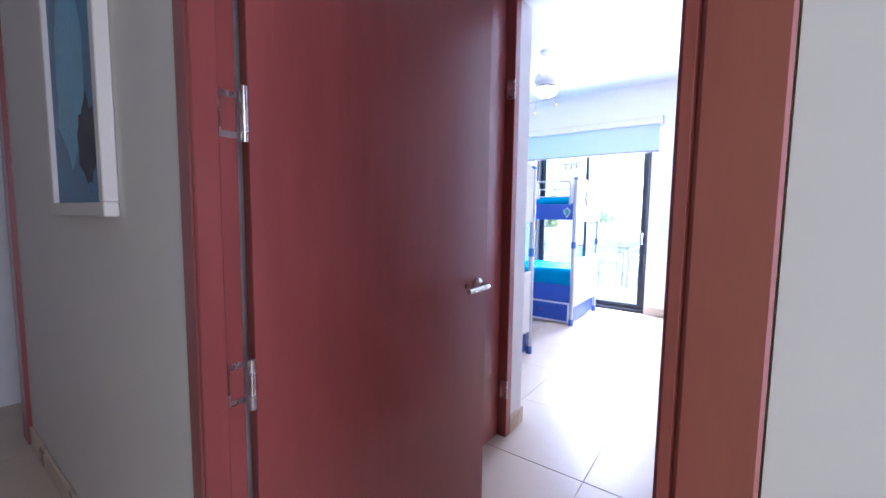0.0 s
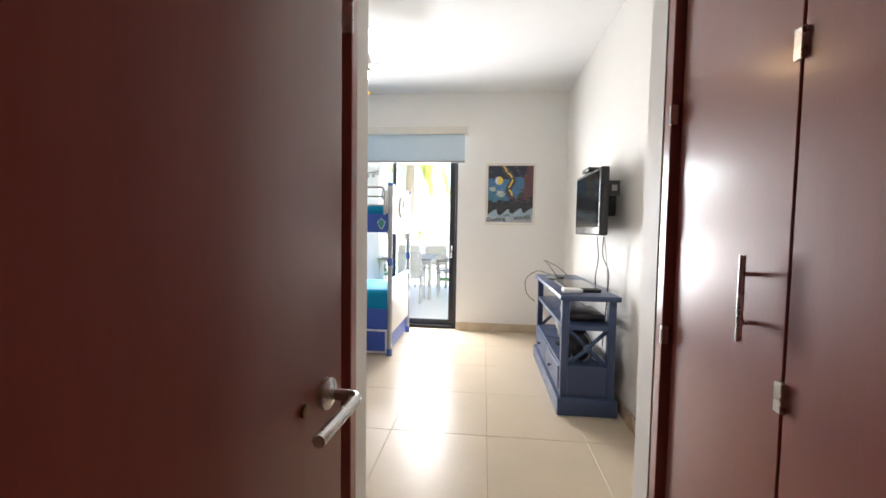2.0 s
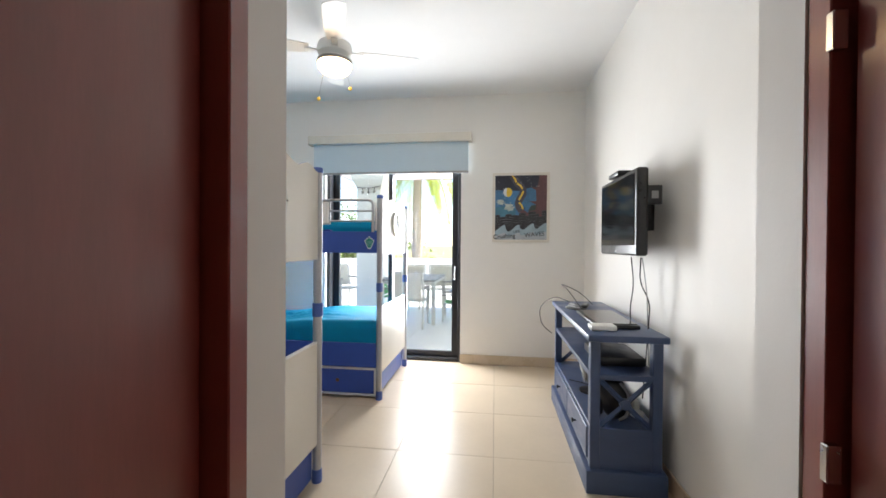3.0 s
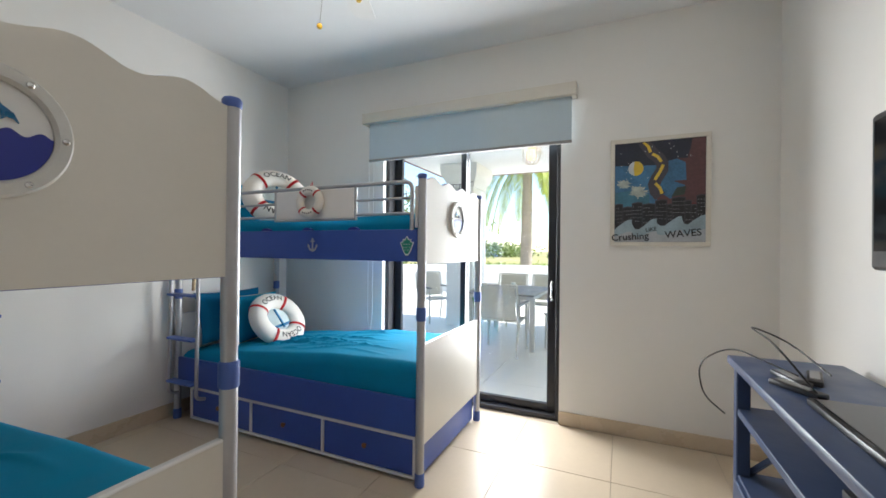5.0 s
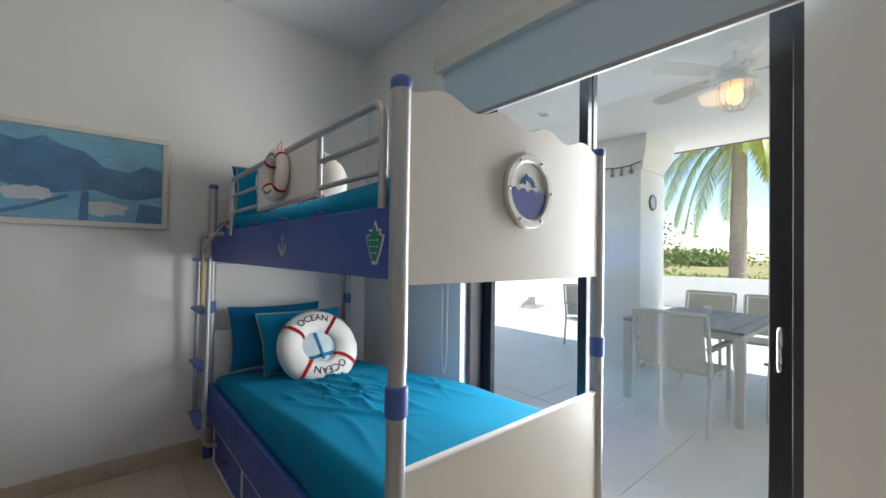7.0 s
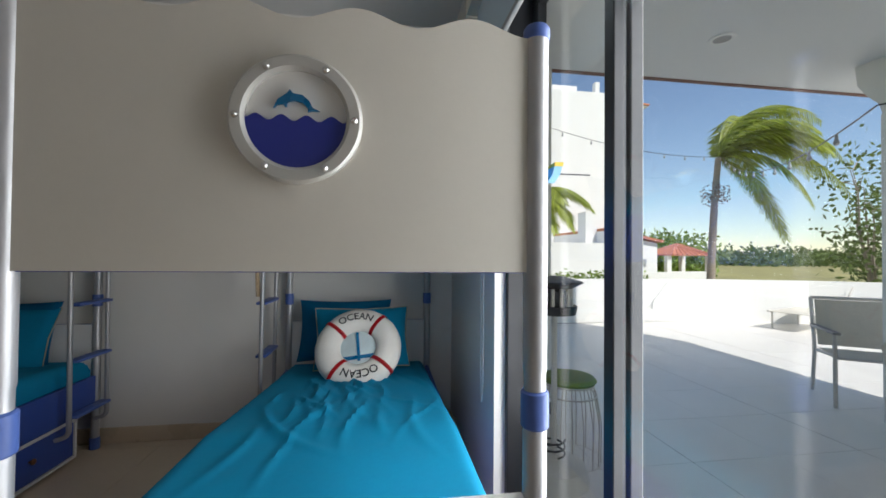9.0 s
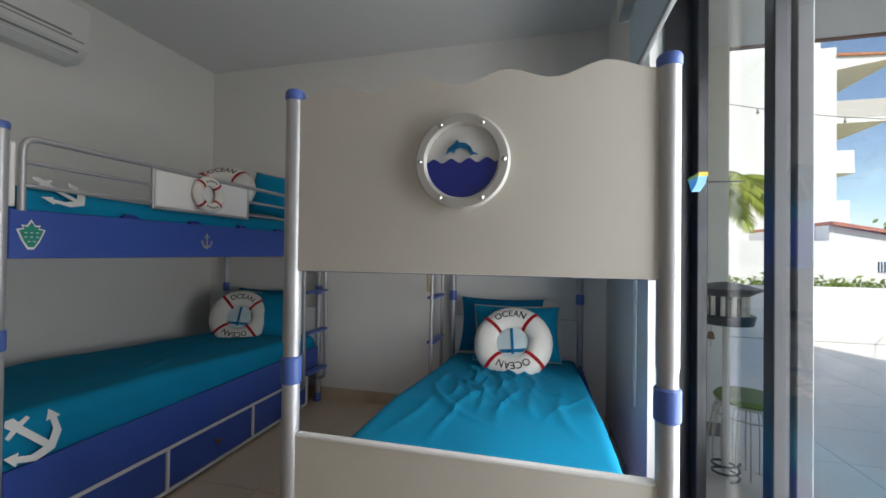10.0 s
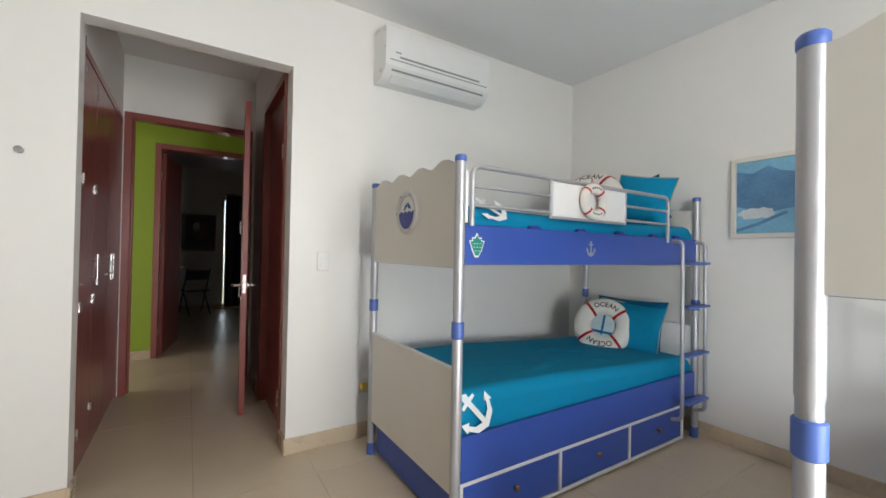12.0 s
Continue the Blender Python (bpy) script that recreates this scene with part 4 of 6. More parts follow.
for k in range(2):
    y = Y0 + 0.055 + k * 0.575
    d = part("drawer_front", boxed(X0 - 0.008, X0 + 0.006, y, y + 0.56, 0.15, 0.318, 0.004, 1), SLATE, st)
    part("knob", lathe(bmesh.new(), [(0.006, 0), (0.006, 0.012), (0.014, 0.018), (0.014, 0.024), (0.0, 0.028)], 14, Matrix.Translation((X0 - 0.008, y + 0.27, 0.235)) @ Matrix.Rotation(radians(-90), 4, "Y")), PLASTIC, d, "small dark knob")
for y in (Y0 + 0.022, Y1 - 0.022):
    for a, b in (((X0 + 0.05, 0.335), (X1 - 0.05, 0.585)), ((X0 + 0.05, 0.585), (X1 - 0.05, 0.335))):
        part("cross_brace", tube(bmesh.new(), [(a[0], y, a[1]), (b[0], y, b[1])], 0.014, 4), SLATE, st)
    part("rosette", lathe(bmesh.new(), [(0.0, -0.02), (0.028, -0.014), (0.028, 0.014), (0.0, 0.02)], 12, Matrix.Translation(((X0 + X1) / 2, y, 0.46)) @ Matrix.Rotation(radians(90), 4, "X")), SLATE, st)
# what lies on the stand
lap = thing("media_player", (-0.03, 4.12, 0.825), "flat black media player on the blue stand", "player")
part("body", boxed(-0.12, 0.12, -0.30, 0.22, 0.0, 0.022, 0.006, 2), PLASTIC, lap)
part("lid", boxed(-0.11, 0.11, -0.28, 0.20, 0.022, 0.027, 0.003, 1), SCREEN, lap)
for dx, dy, a in ((-0.08, 0.52, 12), (0.0, 0.56, -18), (-0.10, 0.40, 30)):
    rc = thing("remote_control", (-0.03 + dx, 4.07 + dy, 0.825), "black remote control lying on the blue stand", "remote", "remote controls", a)
    part("body", boxed(-0.022, 0.022, -0.085, 0.085, 0.0, 0.02, 0.006, 2), PLASTIC, rc)
    part("buttons", boxed(-0.014, 0.014, -0.05, 0.07, 0.02, 0.023, 0.001, 1), GREYPL, rc)
wr = thing("white_box", (-0.15, 3.80, 0.825), "small white plastic box on the end of the stand", "box")
part("body", boxed(-0.035, 0.10, -0.045, 0.05, 0.0, 0.028, 0.008, 2), WHITEPL, wr)
part("slot", boxed(-0.0365, -0.034, -0.03, 0.03, 0.010, 0.016), GREYPL, wr)
rt = thing("set_top_box", (0.0, 3.98, 0.615), "black set-top box on the upper shelf", "box")
part("body", boxed(-0.13, 0.12, -0.15, 0.2, 0.004, 0.05, 0.006, 2), PLASTIC, rt)
part("foot", boxed(-0.12, 0.11, -0.14, 0.19, 0.0, 0.004), PLASTIC, rt)
fan1 = thing("table_fan", (-0.08, 4.22, 0.335), "small black table fan lying on the lower shelf", "fan")
part("cage", lathe(bmesh.new(), [(0.0, -0.05), (0.06, -0.05), (0.085, -0.02), (0.085, 0.02), (0.06, 0.05), (0.0, 0.055)], 20, Matrix.Translation((0, 0, 0.13)) @ Matrix.Rotation(radians(70), 4, "Y")), GREYPL, fan1)
for i in range(7):
    part("cage_ring", tube(bmesh.new(), [(-0.052 + 0.002 * i, (0.012 + 0.011 * i) * math.cos(a), 0.14 + (0.012 + 0.011 * i) * math.sin(a)) for a in [k * math.tau / 18 for k in range(18)]], 0.002, 5, closed=True), PLASTIC, fan1)
part("stem", rod((0.02, 0, 0.0), (0.02, 0, 0.08), 0.012), PLASTIC, fan1)
part("base", lathe(bmesh.new(), [(0.07, 0), (0.07, 0.012), (0.02, 0.022), (0, 0.022)], 20), PLASTIC, fan1)
bag = thing("backpack", (-0.05, 3.85, 0.335), "slumped black backpack on the lower shelf", "bag")
bm = bmesh.new()
bmesh.ops.create_uvsphere(bm, u_segments=20, v_segments=14, radius=1.0)
for v in bm.verts:
    c = v.co
    sx, sy, sz = (abs(c.x) ** 0.6) * (1 if c.x > 0 else -1), (abs(c.y) ** 0.7) * (1 if c.y > 0 else -1), c.z
    k = 1 + 0.12 * noise.noise((c.x * 2, c.y * 2, c.z * 2))
    v.co = Vector((sx * 0.085 * k - 0.03 * sz, sy * 0.095 * k, max(-0.12, sz * 0.125) + 0.12))
part("body", bm, PLASTIC, bag)
part("pocket", boxed(-0.115, -0.06, -0.07, 0.06, 0.02, 0.12, 0.02, 3), PLASTIC, bag)
part("strap", tube(bmesh.new(), rounded([(0.02, -0.08, 0.21), (0.06, -0.10, 0.16), (0.05, -0.11, 0.05), (0.02, -0.08, 0.01)], 0.03), 0.008, 8), GREYPL, bag)


def cable(pts, label, r=0.0035, mat_=None):
    single("cable", tube(bmesh.new(), rounded(pts, 0.12, 8), r, 8), mat_ or PLASTIC, label, "cable", "cables")


cable([(0.10, 4.02, 1.22), (0.12, 4.03, 1.05), (0.09, 4.0, 0.92), (0.10, 4.02, 0.845)], "thin black cable hanging from the television")
cable([(0.10, 3.86, 1.22), (0.10, 3.88, 1.08), (0.14, 3.83, 0.98), (0.135, 3.86, 0.70), (0.13, 3.90, 0.42)], "thin black cable running down behind the stand")
cable([(0.10, 3.84, 1.22), (0.12, 3.82, 1.02), (0.145, 3.88, 0.90), (0.14, 3.84, 0.60), (0.13, 3.70, 0.36)], "thin grey cable running down behind the stand", 0.003, GREYPL)
cable([(-0.10, 4.40, 0.84), (-0.18, 4.5, 0.97), (-0.18, 4.85, 0.98), (0.0, 4.98, 0.90), (0.04, 4.70, 0.835)], "black cable looping above the stand")
cable([(-0.08, 4.62, 0.84), (-0.22, 4.92, 0.87), (-0.33, 5.02, 0.76), (-0.30, 5.04, 0.60), (-0.22, 5.0, 0.54)], "black cable looping over the end of the stand")
cable([(0.05, 3.95, 0.37), (0.0, 4.2, 0.36), (-0.1, 4.35, 0.345), (-0.18, 4.4, 0.345)], "tangled black cable on the lower shelf")

ps = thing("power_strip", (0.06, 3.95, 0.335), "white plastic power strip with plugs on the lower shelf", "power strip", rz=14)
part("body", boxed(-0.028, 0.028, -0.13, 0.13, 0.0, 0.036, 0.008, 2), WHITEPL, ps)
for y in (-0.08, 0.0, 0.08):
    part("plug", boxed(-0.018, 0.02, y - 0.022, y + 0.022, 0.036, 0.085, 0.008, 2), WHITEPL if y else PLASTIC, ps)

# ---- ceiling fan ----
FX, FY = -1.82, 4.18
cf = thing("ceiling_fan", (FX, FY, ZC), "white ceiling fan with a lit round lamp", "fan")
part("canopy", lathe(bmesh.new(), [(0.0, 0.0), (0.07, 0.0), (0.068, -0.02), (0.03, -0.05), (0.014, -0.055)], 24), WHITEPL, cf)
part("downrod", rod((0, 0, -0.05), (0, 0, -0.22), 0.012), WHITEPL, cf)
part("motor", lathe(bmesh.new(), [(0.014, -0.2), (0.06, -0.21), (0.11, -0.235), (0.12, -0.27), (0.115, -0.305), (0.085, -0.33), (0.085, -0.345), (0.0, -0.345)], 32), WHITEPL, cf)
part("lamp_collar", lathe(bmesh.new(), [(0.095, -0.343), (0.118, -0.35), (0.118, -0.37), (0.10, -0.373)], 32), GREYPL, cf)
part("lamp_glass", lathe(bmesh.new(), [(0.114, -0.371), (0.11, -0.40), (0.09, -0.425), (0.055, -0.44), (0.0, -0.445)], 32), LAMP, cf, "glowing warm glass bowl")
for i in range(4):
    a = 22 + 90 * i
    bl_m = Matrix.Rotation(radians(a), 4, "Z")
    br = bmesh.new()
    box(br, 0.10, 0.20, -0.022, 0.022, -0.292, -0.284, 0.003, 1)
    bmesh.ops.transform(br, matrix=bl_m, verts=br.verts)
    iron = part("blade_iron", br, WHITEPL, cf)
    o = [(0.17, -0.045), (0.30, -0.062), (0.52, -0.068)] + [(0.56 + 0.03 * math.sin(radians(t)), -0.066 * math.cos(radians(t))) for t in range(0, 181, 30)] + [(0.52, 0.068), (0.30, 0.062), (0.17, 0.045)]
    part("blade", slab(bmesh.new(), o, bl_m @ Matrix.Translation((0, 0, -0.282)) @ Matrix.Rotation(radians(10), 4, "X"), 0.006), WHITEPL, cf)
for dx, dy, n_ in ((-0.16, 0.095, 0.267), (0.09, 0.06, 0.22)):
    ch = part("pull_chain", rod((dx * 0.6, dy * 0.6, -0.34), (dx, dy, -0.29 - n_), 0.0015, 6), CHROME, cf)
    part("pull_ball", lathe(bmesh.new(), [(0.0, 0.014), (0.010, 0.010), (0.014, 0.0), (0.010, -0.010), (0.0, -0.014)], 14, Matrix.Translation((dx, dy, -0.29 - n_ - 0.012))), ART_YELLOW, ch, "small brass pull ball")

# ---- air conditioner, switch, socket, wall stop ----
ac = thing("air_conditioner", (-2.145, YS, 2.42), "white wall-mounted air conditioner high on the wall", "air conditioner")
prof = [(0.0, 0.0), (0.11, 0.0), (0.17, 0.035), (0.20, 0.075), (0.205, 0.30), (0.19, 0.335), (0.0, 0.335)]
part("body", slab(bmesh.new(), prof, Matrix(((0, 0, 1, -0.43), (1, 0, 0, 0), (0, 1, 0, 0), (0, 0, 0, 1))), 0.86), WHITEPL, ac)
part("flap", slab(bmesh.new(), [(0.115, -0.004), (0.172, 0.031), (0.176, 0.026), (0.12, -0.009)], Matrix(((0, 0, 1, -0.37), (1, 0, 0, 0), (0, 1, 0, 0), (0, 0, 0, 1))), 0.74), WHITEPL, ac)
part("seam", boxed(-0.40, 0.40, 0.2045, 0.2065, 0.108, 0.114), GREYPL, ac)
part("intake", boxed(-0.33, 0.33, 0.2045, 0.2075, 0.13, 0.142), GREYPL, ac, "long dark air slot")
part("badge", boxed(0.32, 0.36, 0.2045, 0.207, 0.16, 0.168), GREYPL, ac)
part("outlet_slot", slab(bmesh.new(), [(0.179, 0.0475), (0.187, 0.0575), (0.190, 0.0555), (0.182, 0.0455)], Matrix(((0, 0, 1, -0.38), (1, 0, 0, 0), (0, 1, 0, 0), (0, 0, 0, 1))), 0.76), GREYPL, ac, "dark air outlet slot")
sw = thing("light_switch", (-1.393, YS, 1.195), "white plastic light switch on the wall", "switch")
part("plate", boxed(-0.035, 0.035, 0.0, 0.008, -0.058, 0.058, 0.003, 2), WHITEPL, sw)
part("surround", boxed(-0.039, 0.039, 0.0, 0.004, -0.062, 0.062, 0.002, 1), PICFRAME, sw)
part("rocker", boxed(-0.018, 0.018, 0.008, 0.013, -0.034, 0.034, 0.003, 1), WHITEPL, sw)
so = thing("wall_socket", (-1.68, YS, 0.35), "yellowed plastic wall socket low on the wall", "socket")
part("plate", boxed(-0.035, 0.035, 0.0, 0.008, -0.05, 0.05, 0.003, 2), PICFRAME, so)
part("plug", boxed(-0.02, 0.02, 0.008, 0.04, -0.02, 0.02, 0.006, 2), ART_YELLOW, so)
ho = thing("coat_hook", (0.004, YS, 1.70), "small round grey coat hook fixed to the wall", "hook")
part("base", lathe(bmesh.new(), [(0.014, 0), (0.014, 0.004), (0.007, 0.006), (0.007, 0.012)], 16, Matrix.Rotation(radians(-90), 4, "X")), GREYPL, ho)
part("head", lathe(bmesh.new(), [(0.007, 0.012), (0.015, 0.016), (0.016, 0.026), (0.0, 0.032)], 16, Matrix.Rotation(radians(-90), 4, "X")), GREYPL, ho)

# rope and ornament by the bed at the glass door
rp = thing("rope_cord", (-3.20, 4.685, 1.40), "beige twisted rope tied round the ladder top", "rope")
part("knot", tube(bmesh.new(), [(0.02 * math.cos(a), 0.015 * math.sin(a), 0.006 * a) for a in [i * 0.5 for i in range(24)]], 0.006, 8), ROPE, rp)
part("tail", tube(bmesh.new(), rounded([(0.0, -0.012, 0.02), (-0.06, -0.05, -0.06), (-0.15, -0.075, -0.12), (-0.175, -0.07, -0.42)], 0.06), [0.006] * 12 + [0.012] * 2, 8), ROPE, rp)
fo = thing("fish_ornament", (-1.862, 5.765, 1.455), "turquoise and yellow fish ornament pegged to the glass door frame", "ornament")
part("body", slab(bmesh.new(), [(-0.03, 0.0), (-0.006, -0.033), (0.03, -0.018), (0.042, 0.0)], Matrix(((1, 0, 0, 0), (0, 0, 1, 0), (0, 1, 0, 0), (0, 0, 0, 1))), 0.02), ART_SEA, fo)
part("fin", slab(bmesh.new(), [(-0.033, 0.0), (0.045, 0.0), (0.048, 0.009), (-0.03, 0.006)], Matrix(((1, 0, 0, 0), (0, 0, 1, -0.001), (0, 1, 0, 0), (0, 0, 0, 1))), 0.022), ART_YELLOW, fo)
part("peg", rod((-0.018, 0.015, -0.006), (-0.018, 0.126, -0.006), 0.002, 8), PLASTIC, fo)

# ---- prints of anchors on the covers of the bed by the entrance ----
for z, u, y, sc_, tilt, lean in ((0.555, 0.115, 3.549, 0.20, 40, 0.25), (1.474, 0.20, 3.529, 0.18, 40, 0.98)):
    bm = slab(bmesh.new(), anchor_outline(sc_), Matrix.Rotation(radians(tilt), 4, "Z"), 0.002)
    ob = single("anchor_print", bm, PRINT, "white anchor print on the turquoise cover", "print", "anchor prints", smooth=False)
    ob.matrix_world = face((-1.65 - u, y, z), (0, 1, lean))

# ---- entrance hall ----
wd = thing("wardrobe", (HE, 0, 0), "built-in dark mahogany wardrobe with steel bar handles", "wardrobe")
part("plinth", boxed(0.012, 0.55, 0.67, 2.265, 0.0, 0.07), WOOD, wd)
part("carcass", boxed(0.024, 0.55, 0.67, 2.265, 0.07, 2.355), WOOD, wd)
part("side_trim", boxed(-0.024, 0.024, 2.222, 2.268, 0.0, 2.36, 0.002, 1), WOOD, wd)
part("top_trim", boxed(-0.004, 0.024, 0.67, 2.215, 2.315, 2.36, 0.002, 1), WOOD, wd)
part("side_trim", boxed(-0.004, 0.024, 0.668, 0.688, 0.0, 2.315, 0.002, 1), WOOD, wd)
for y0, y1, hy in ((1.752, 2.206, 1.834), (1.2905, 1.746, 1.345), (0.69, 1.2885, 1.24)):
    d = part("door", boxed(0.0, 0.021, y0, y1, 0.075, 2.31, 0.002, 1), WOOD, wd)
    part("handle", rod((-0.034, hy, 1.03), (-0.034, hy, 1.215), 0.0065), CHROME, d, "brushed steel bar handle")
    for z in (1.07, 1.175):
        part("handle_post", rod((-0.034, hy, z), (0.001, hy, z), 0.005), CHROME, d)
for z in (0.28, 0.943, 1.616, 2.2):
    part("hinge", boxed(-0.010, 0.006, 1.738, 1.760, z - 0.03, z + 0.03, 0.002, 1), CHROME, wd)
    part("hinge", boxed(-0.030, -0.008, 2.208, 2.224, z - 0.03, z + 0.03, 0.002, 1), CHROME, wd)


def door_frame(name, label, x0, x1, y0, y1, ztop, face_w, axis):
    """A mahogany frame round an opening; axis tells along which way the opening runs."""
    fr_ = tagged(thing(name, (0, 0, 0), label, "door frame"), kind="structure")
    if axis == "x":
        part("jamb", boxed(x0, x0 + face_w, y0, y1, 0, ztop, 0.003, 1), WOOD, fr_)
        part("jamb", boxed(x1 - face_w, x1, y0, y1, 0, ztop, 0.003, 1), WOOD, fr_)
        part("head", boxed(x0 + face_w, x1 - face_w, y0, y1, ztop - face_w, ztop, 0.003, 1), WOOD, fr_)
    else:
        part("jamb", boxed(x0, x1, y0, y0 + face_w, 0, ztop, 0.003, 1), WOOD, fr_)
        part("jamb", boxed(x0, x1, y1 - face_w, y1, 0, ztop, 0.003, 1), WOOD, fr_)
        part("head", boxed(x0, x1, y0 + face_w, y1 - face_w, ztop - face_w, ztop, 0.003, 1), WOOD, fr_)
    return fr_


f1 = door_frame("door_frame_1", "dark mahogany frame round the room's entrance", -1.165, -0.175, 0.575, 0.675, 2.42, 0.055, "x")
part("stop_bead", boxed(-0.244, -0.23, 0.577, 0.63, 0, 2.365, 0.003, 1), WOOD, f1)
part("stop_bead", boxed(-1.11, -1.096, 0.577, 0.63, 0, 2.365, 0.003, 1), WOOD, f1)
for z in (0.86, 1.47):
    hp = bmesh.new()
    box(hp, -1.1098, -1.1075, 0.632, 0.639, z - 0.05, z + 0.05)
    box(hp, -1.1098, -1.1075, 0.639, 0.674, z + 0.036, z + 0.05)
    box(hp, -1.1098, -1.1075, 0.639, 0.674, z - 0.05, z - 0.036)
    part("hinge", hp, CHROME, f1, "steel hinge leaf let into the jamb")
ang = math.degrees(math.atan2(0.925, 0.085))
dr = tagged(thing("door_2", (-1.105, 0.69, 0.0), "open dark mahogany door with a steel lever handle", "door", rz=ang), kind="structure")
part("leaf", boxed(0.0, 0.93, -0.02, 0.02, 0.008, 2.40, 0.002, 1), WOOD, dr)
for s_ in (1, -1):
    rs_ = part("rosette", lathe(bmesh.new(), [(0.026, 0.0), (0.026, 0.008), (0.012, 0.012), (0.0, 0.012)], 24, Matrix.Translation((0.868, s_ * 0.0205, 0.985)) @ Matrix.Rotation(radians(-90 * s_), 4, "X")), CHROME, dr)
    part("lever", tube(bmesh.new(), rounded([(0.868, s_ * 0.03, 0.985), (0.868, s_ * 0.08, 0.985), (0.735, s_ * 0.08, 0.98)], 0.02), 0.0095), CHROME, dr, "brushed steel lever")
    part("keyhole_cover", lathe(bmesh.new(), [(0.010, 0.0), (0.010, 0.005), (0.0, 0.006)], 16, Matrix.Translation((0.80, s_ * 0.0205, 0.985)) @ Matrix.Rotation(radians(-90 * s_), 4, "X")), BRONZE, dr)
part("latch_plate", boxed(0.929, 0.933, -0.011, 0.011, 0.93, 1.07), CHROME, dr)
for z in (0.86, 1.47):
    part("hinge", rod((-0.012, -0.026, z - 0.06), (-0.012, -0.026, z + 0.06), 0.008), CHROME, dr)

f2 = door_frame("door_frame_2", "dark mahogany frame of the side door in the hall", HW - TH - 0.01, HW + 0.012, 1.30, 2.23, 2.46, 0.055, "y")
for z in (0.28, 1.92):
    part("hinge", boxed(HW - 0.03, HW + 0.016, 2.166, 2.176, z - 0.05, z + 0.05, 0.002, 1), CHROME, f2)
d3 = tagged(thing("door_3", (HW - 0.06, 1.36, 0), "closed dark mahogany side door", "door"), kind="structure")
part("leaf", boxed(-0.02, 0.02, 0.0, 0.81, 0.008, 2.40, 0.002, 1), WOOD, d3)
part("lock", lathe(bmesh.new(), [(0.014, 0), (0.014, 0.012), (0.0, 0.014)], 16, Matrix.Translation((0.02, 0.07, 1.0)) @ Matrix.Rotation(radians(90), 4, "Y")), CHROME, d3)

# ---- corridor and the dark room across it ----
f3 = door_frame("door_frame_3", "dark mahogany frame of the doorway across the corridor", -1.315, -0.315, -0.76, -0.60, 2.46, 0.06, "x")
for z in (0.3, 0.9, 1.5, 2.1):
    part("hinge", boxed(-0.379, -0.373, -0.72, -0.64, z - 0.04, z + 0.04, 0.002, 1), CHROME, f3)
d4 = tagged(thing("door_4", (-0.395, -0.76, 0), "open dark mahogany door folded into the dark room", "door", rz=-100), kind="structure")
part("leaf", boxed(0.0, 0.82, -0.02, 0.02, 0.008, 2.38, 0.002, 1), WOOD, d4)
part("lever", tube(bmesh.new(), rounded([(0.76, -0.02, 1.0), (0.76, -0.07, 1.0), (0.65, -0.07, 1.0)], 0.02), 0.009), CHROME, d4)
f4 = door_frame("door_frame_4", "dark mahogany frame at the corridor's end", -3.32, -3.18, 0.56, 1.5, 2.42, 0.09, "y")
fm, paint = framed("corridor_picture", Matrix.Translation((-2.17, 0.579, 1.24)) @ MN, 0.60, 1.0, 0.04, 0.035, "tall picture in a light wooden frame on the corridor wall", PICFRAME, ART_HILL)
paint(blob(0.27, 0.45, 0.16, 0.28, 2.0), ART_SEA)
paint(blob(0.42, 0.22, 0.09, 0.12, 5.0), ART_DARK)
fp, paint = framed("dark_picture", Matrix.Translation((-0.53, -4.6, 1.21)) @ Matrix(((-1, 0, 0, 0), (0, 0, 1, 0), (0, 1, 0, 0), (0, 0, 0, 1))), 0.59, 0.75, 0.06, 0.03, "black framed picture in the dark room", PLASTIC, ART_DARK)
paint(blob(0.31, 0.42, 0.14, 0.2, 8.0), ART_RUST)
paint(blob(0.25, 0.5, 0.06, 0.09, 3.0), ART_GREY)
cu = thing("curtain", (-1.86, -4.55, 0), "dark floor-length curtain in the dark room", "curtain")
bm = bmesh.new()
ou = [(-0.55 + 1.1 * i / 60, 0.03 * math.sin(i * 0.75)) for i in range(61)]
slab(bm, ou + [(x, y + 0.008) for x, y in ou[::-1]], Matrix.Translation((0, 0, 0.05)), 2.35)
part("cloth", bm, ART_DARK, cu)
part("rail", rod((-0.6, 0, 2.42), (0.7, 0, 2.42), 0.012), CHROME, cu)
fc = thing("folding_chair", (-0.78, -4.1, 0), "dark blue folding chair in the dark room", "chair", rz=20)
for x in (-0.2, 0.2):
    part("leg", tube(bmesh.new(), [(x, -0.22, 0), (x, 0.16, 0.88)], 0.012, 8), SLATE, fc)
    part("leg", tube(bmesh.new(), [(x * 0.9, 0.24, 0), (x * 0.9, -0.12, 0.48)], 0.012, 8), SLATE, fc)
part("seat", boxed(-0.19, 0.19, -0.18, 0.18, 0.44, 0.465, 0.006, 1), SLATE, fc)
part("backrest", boxed(-0.2, 0.2, 0.10, 0.125, 0.66, 0.84, 0.006, 1), SLATE, fc)

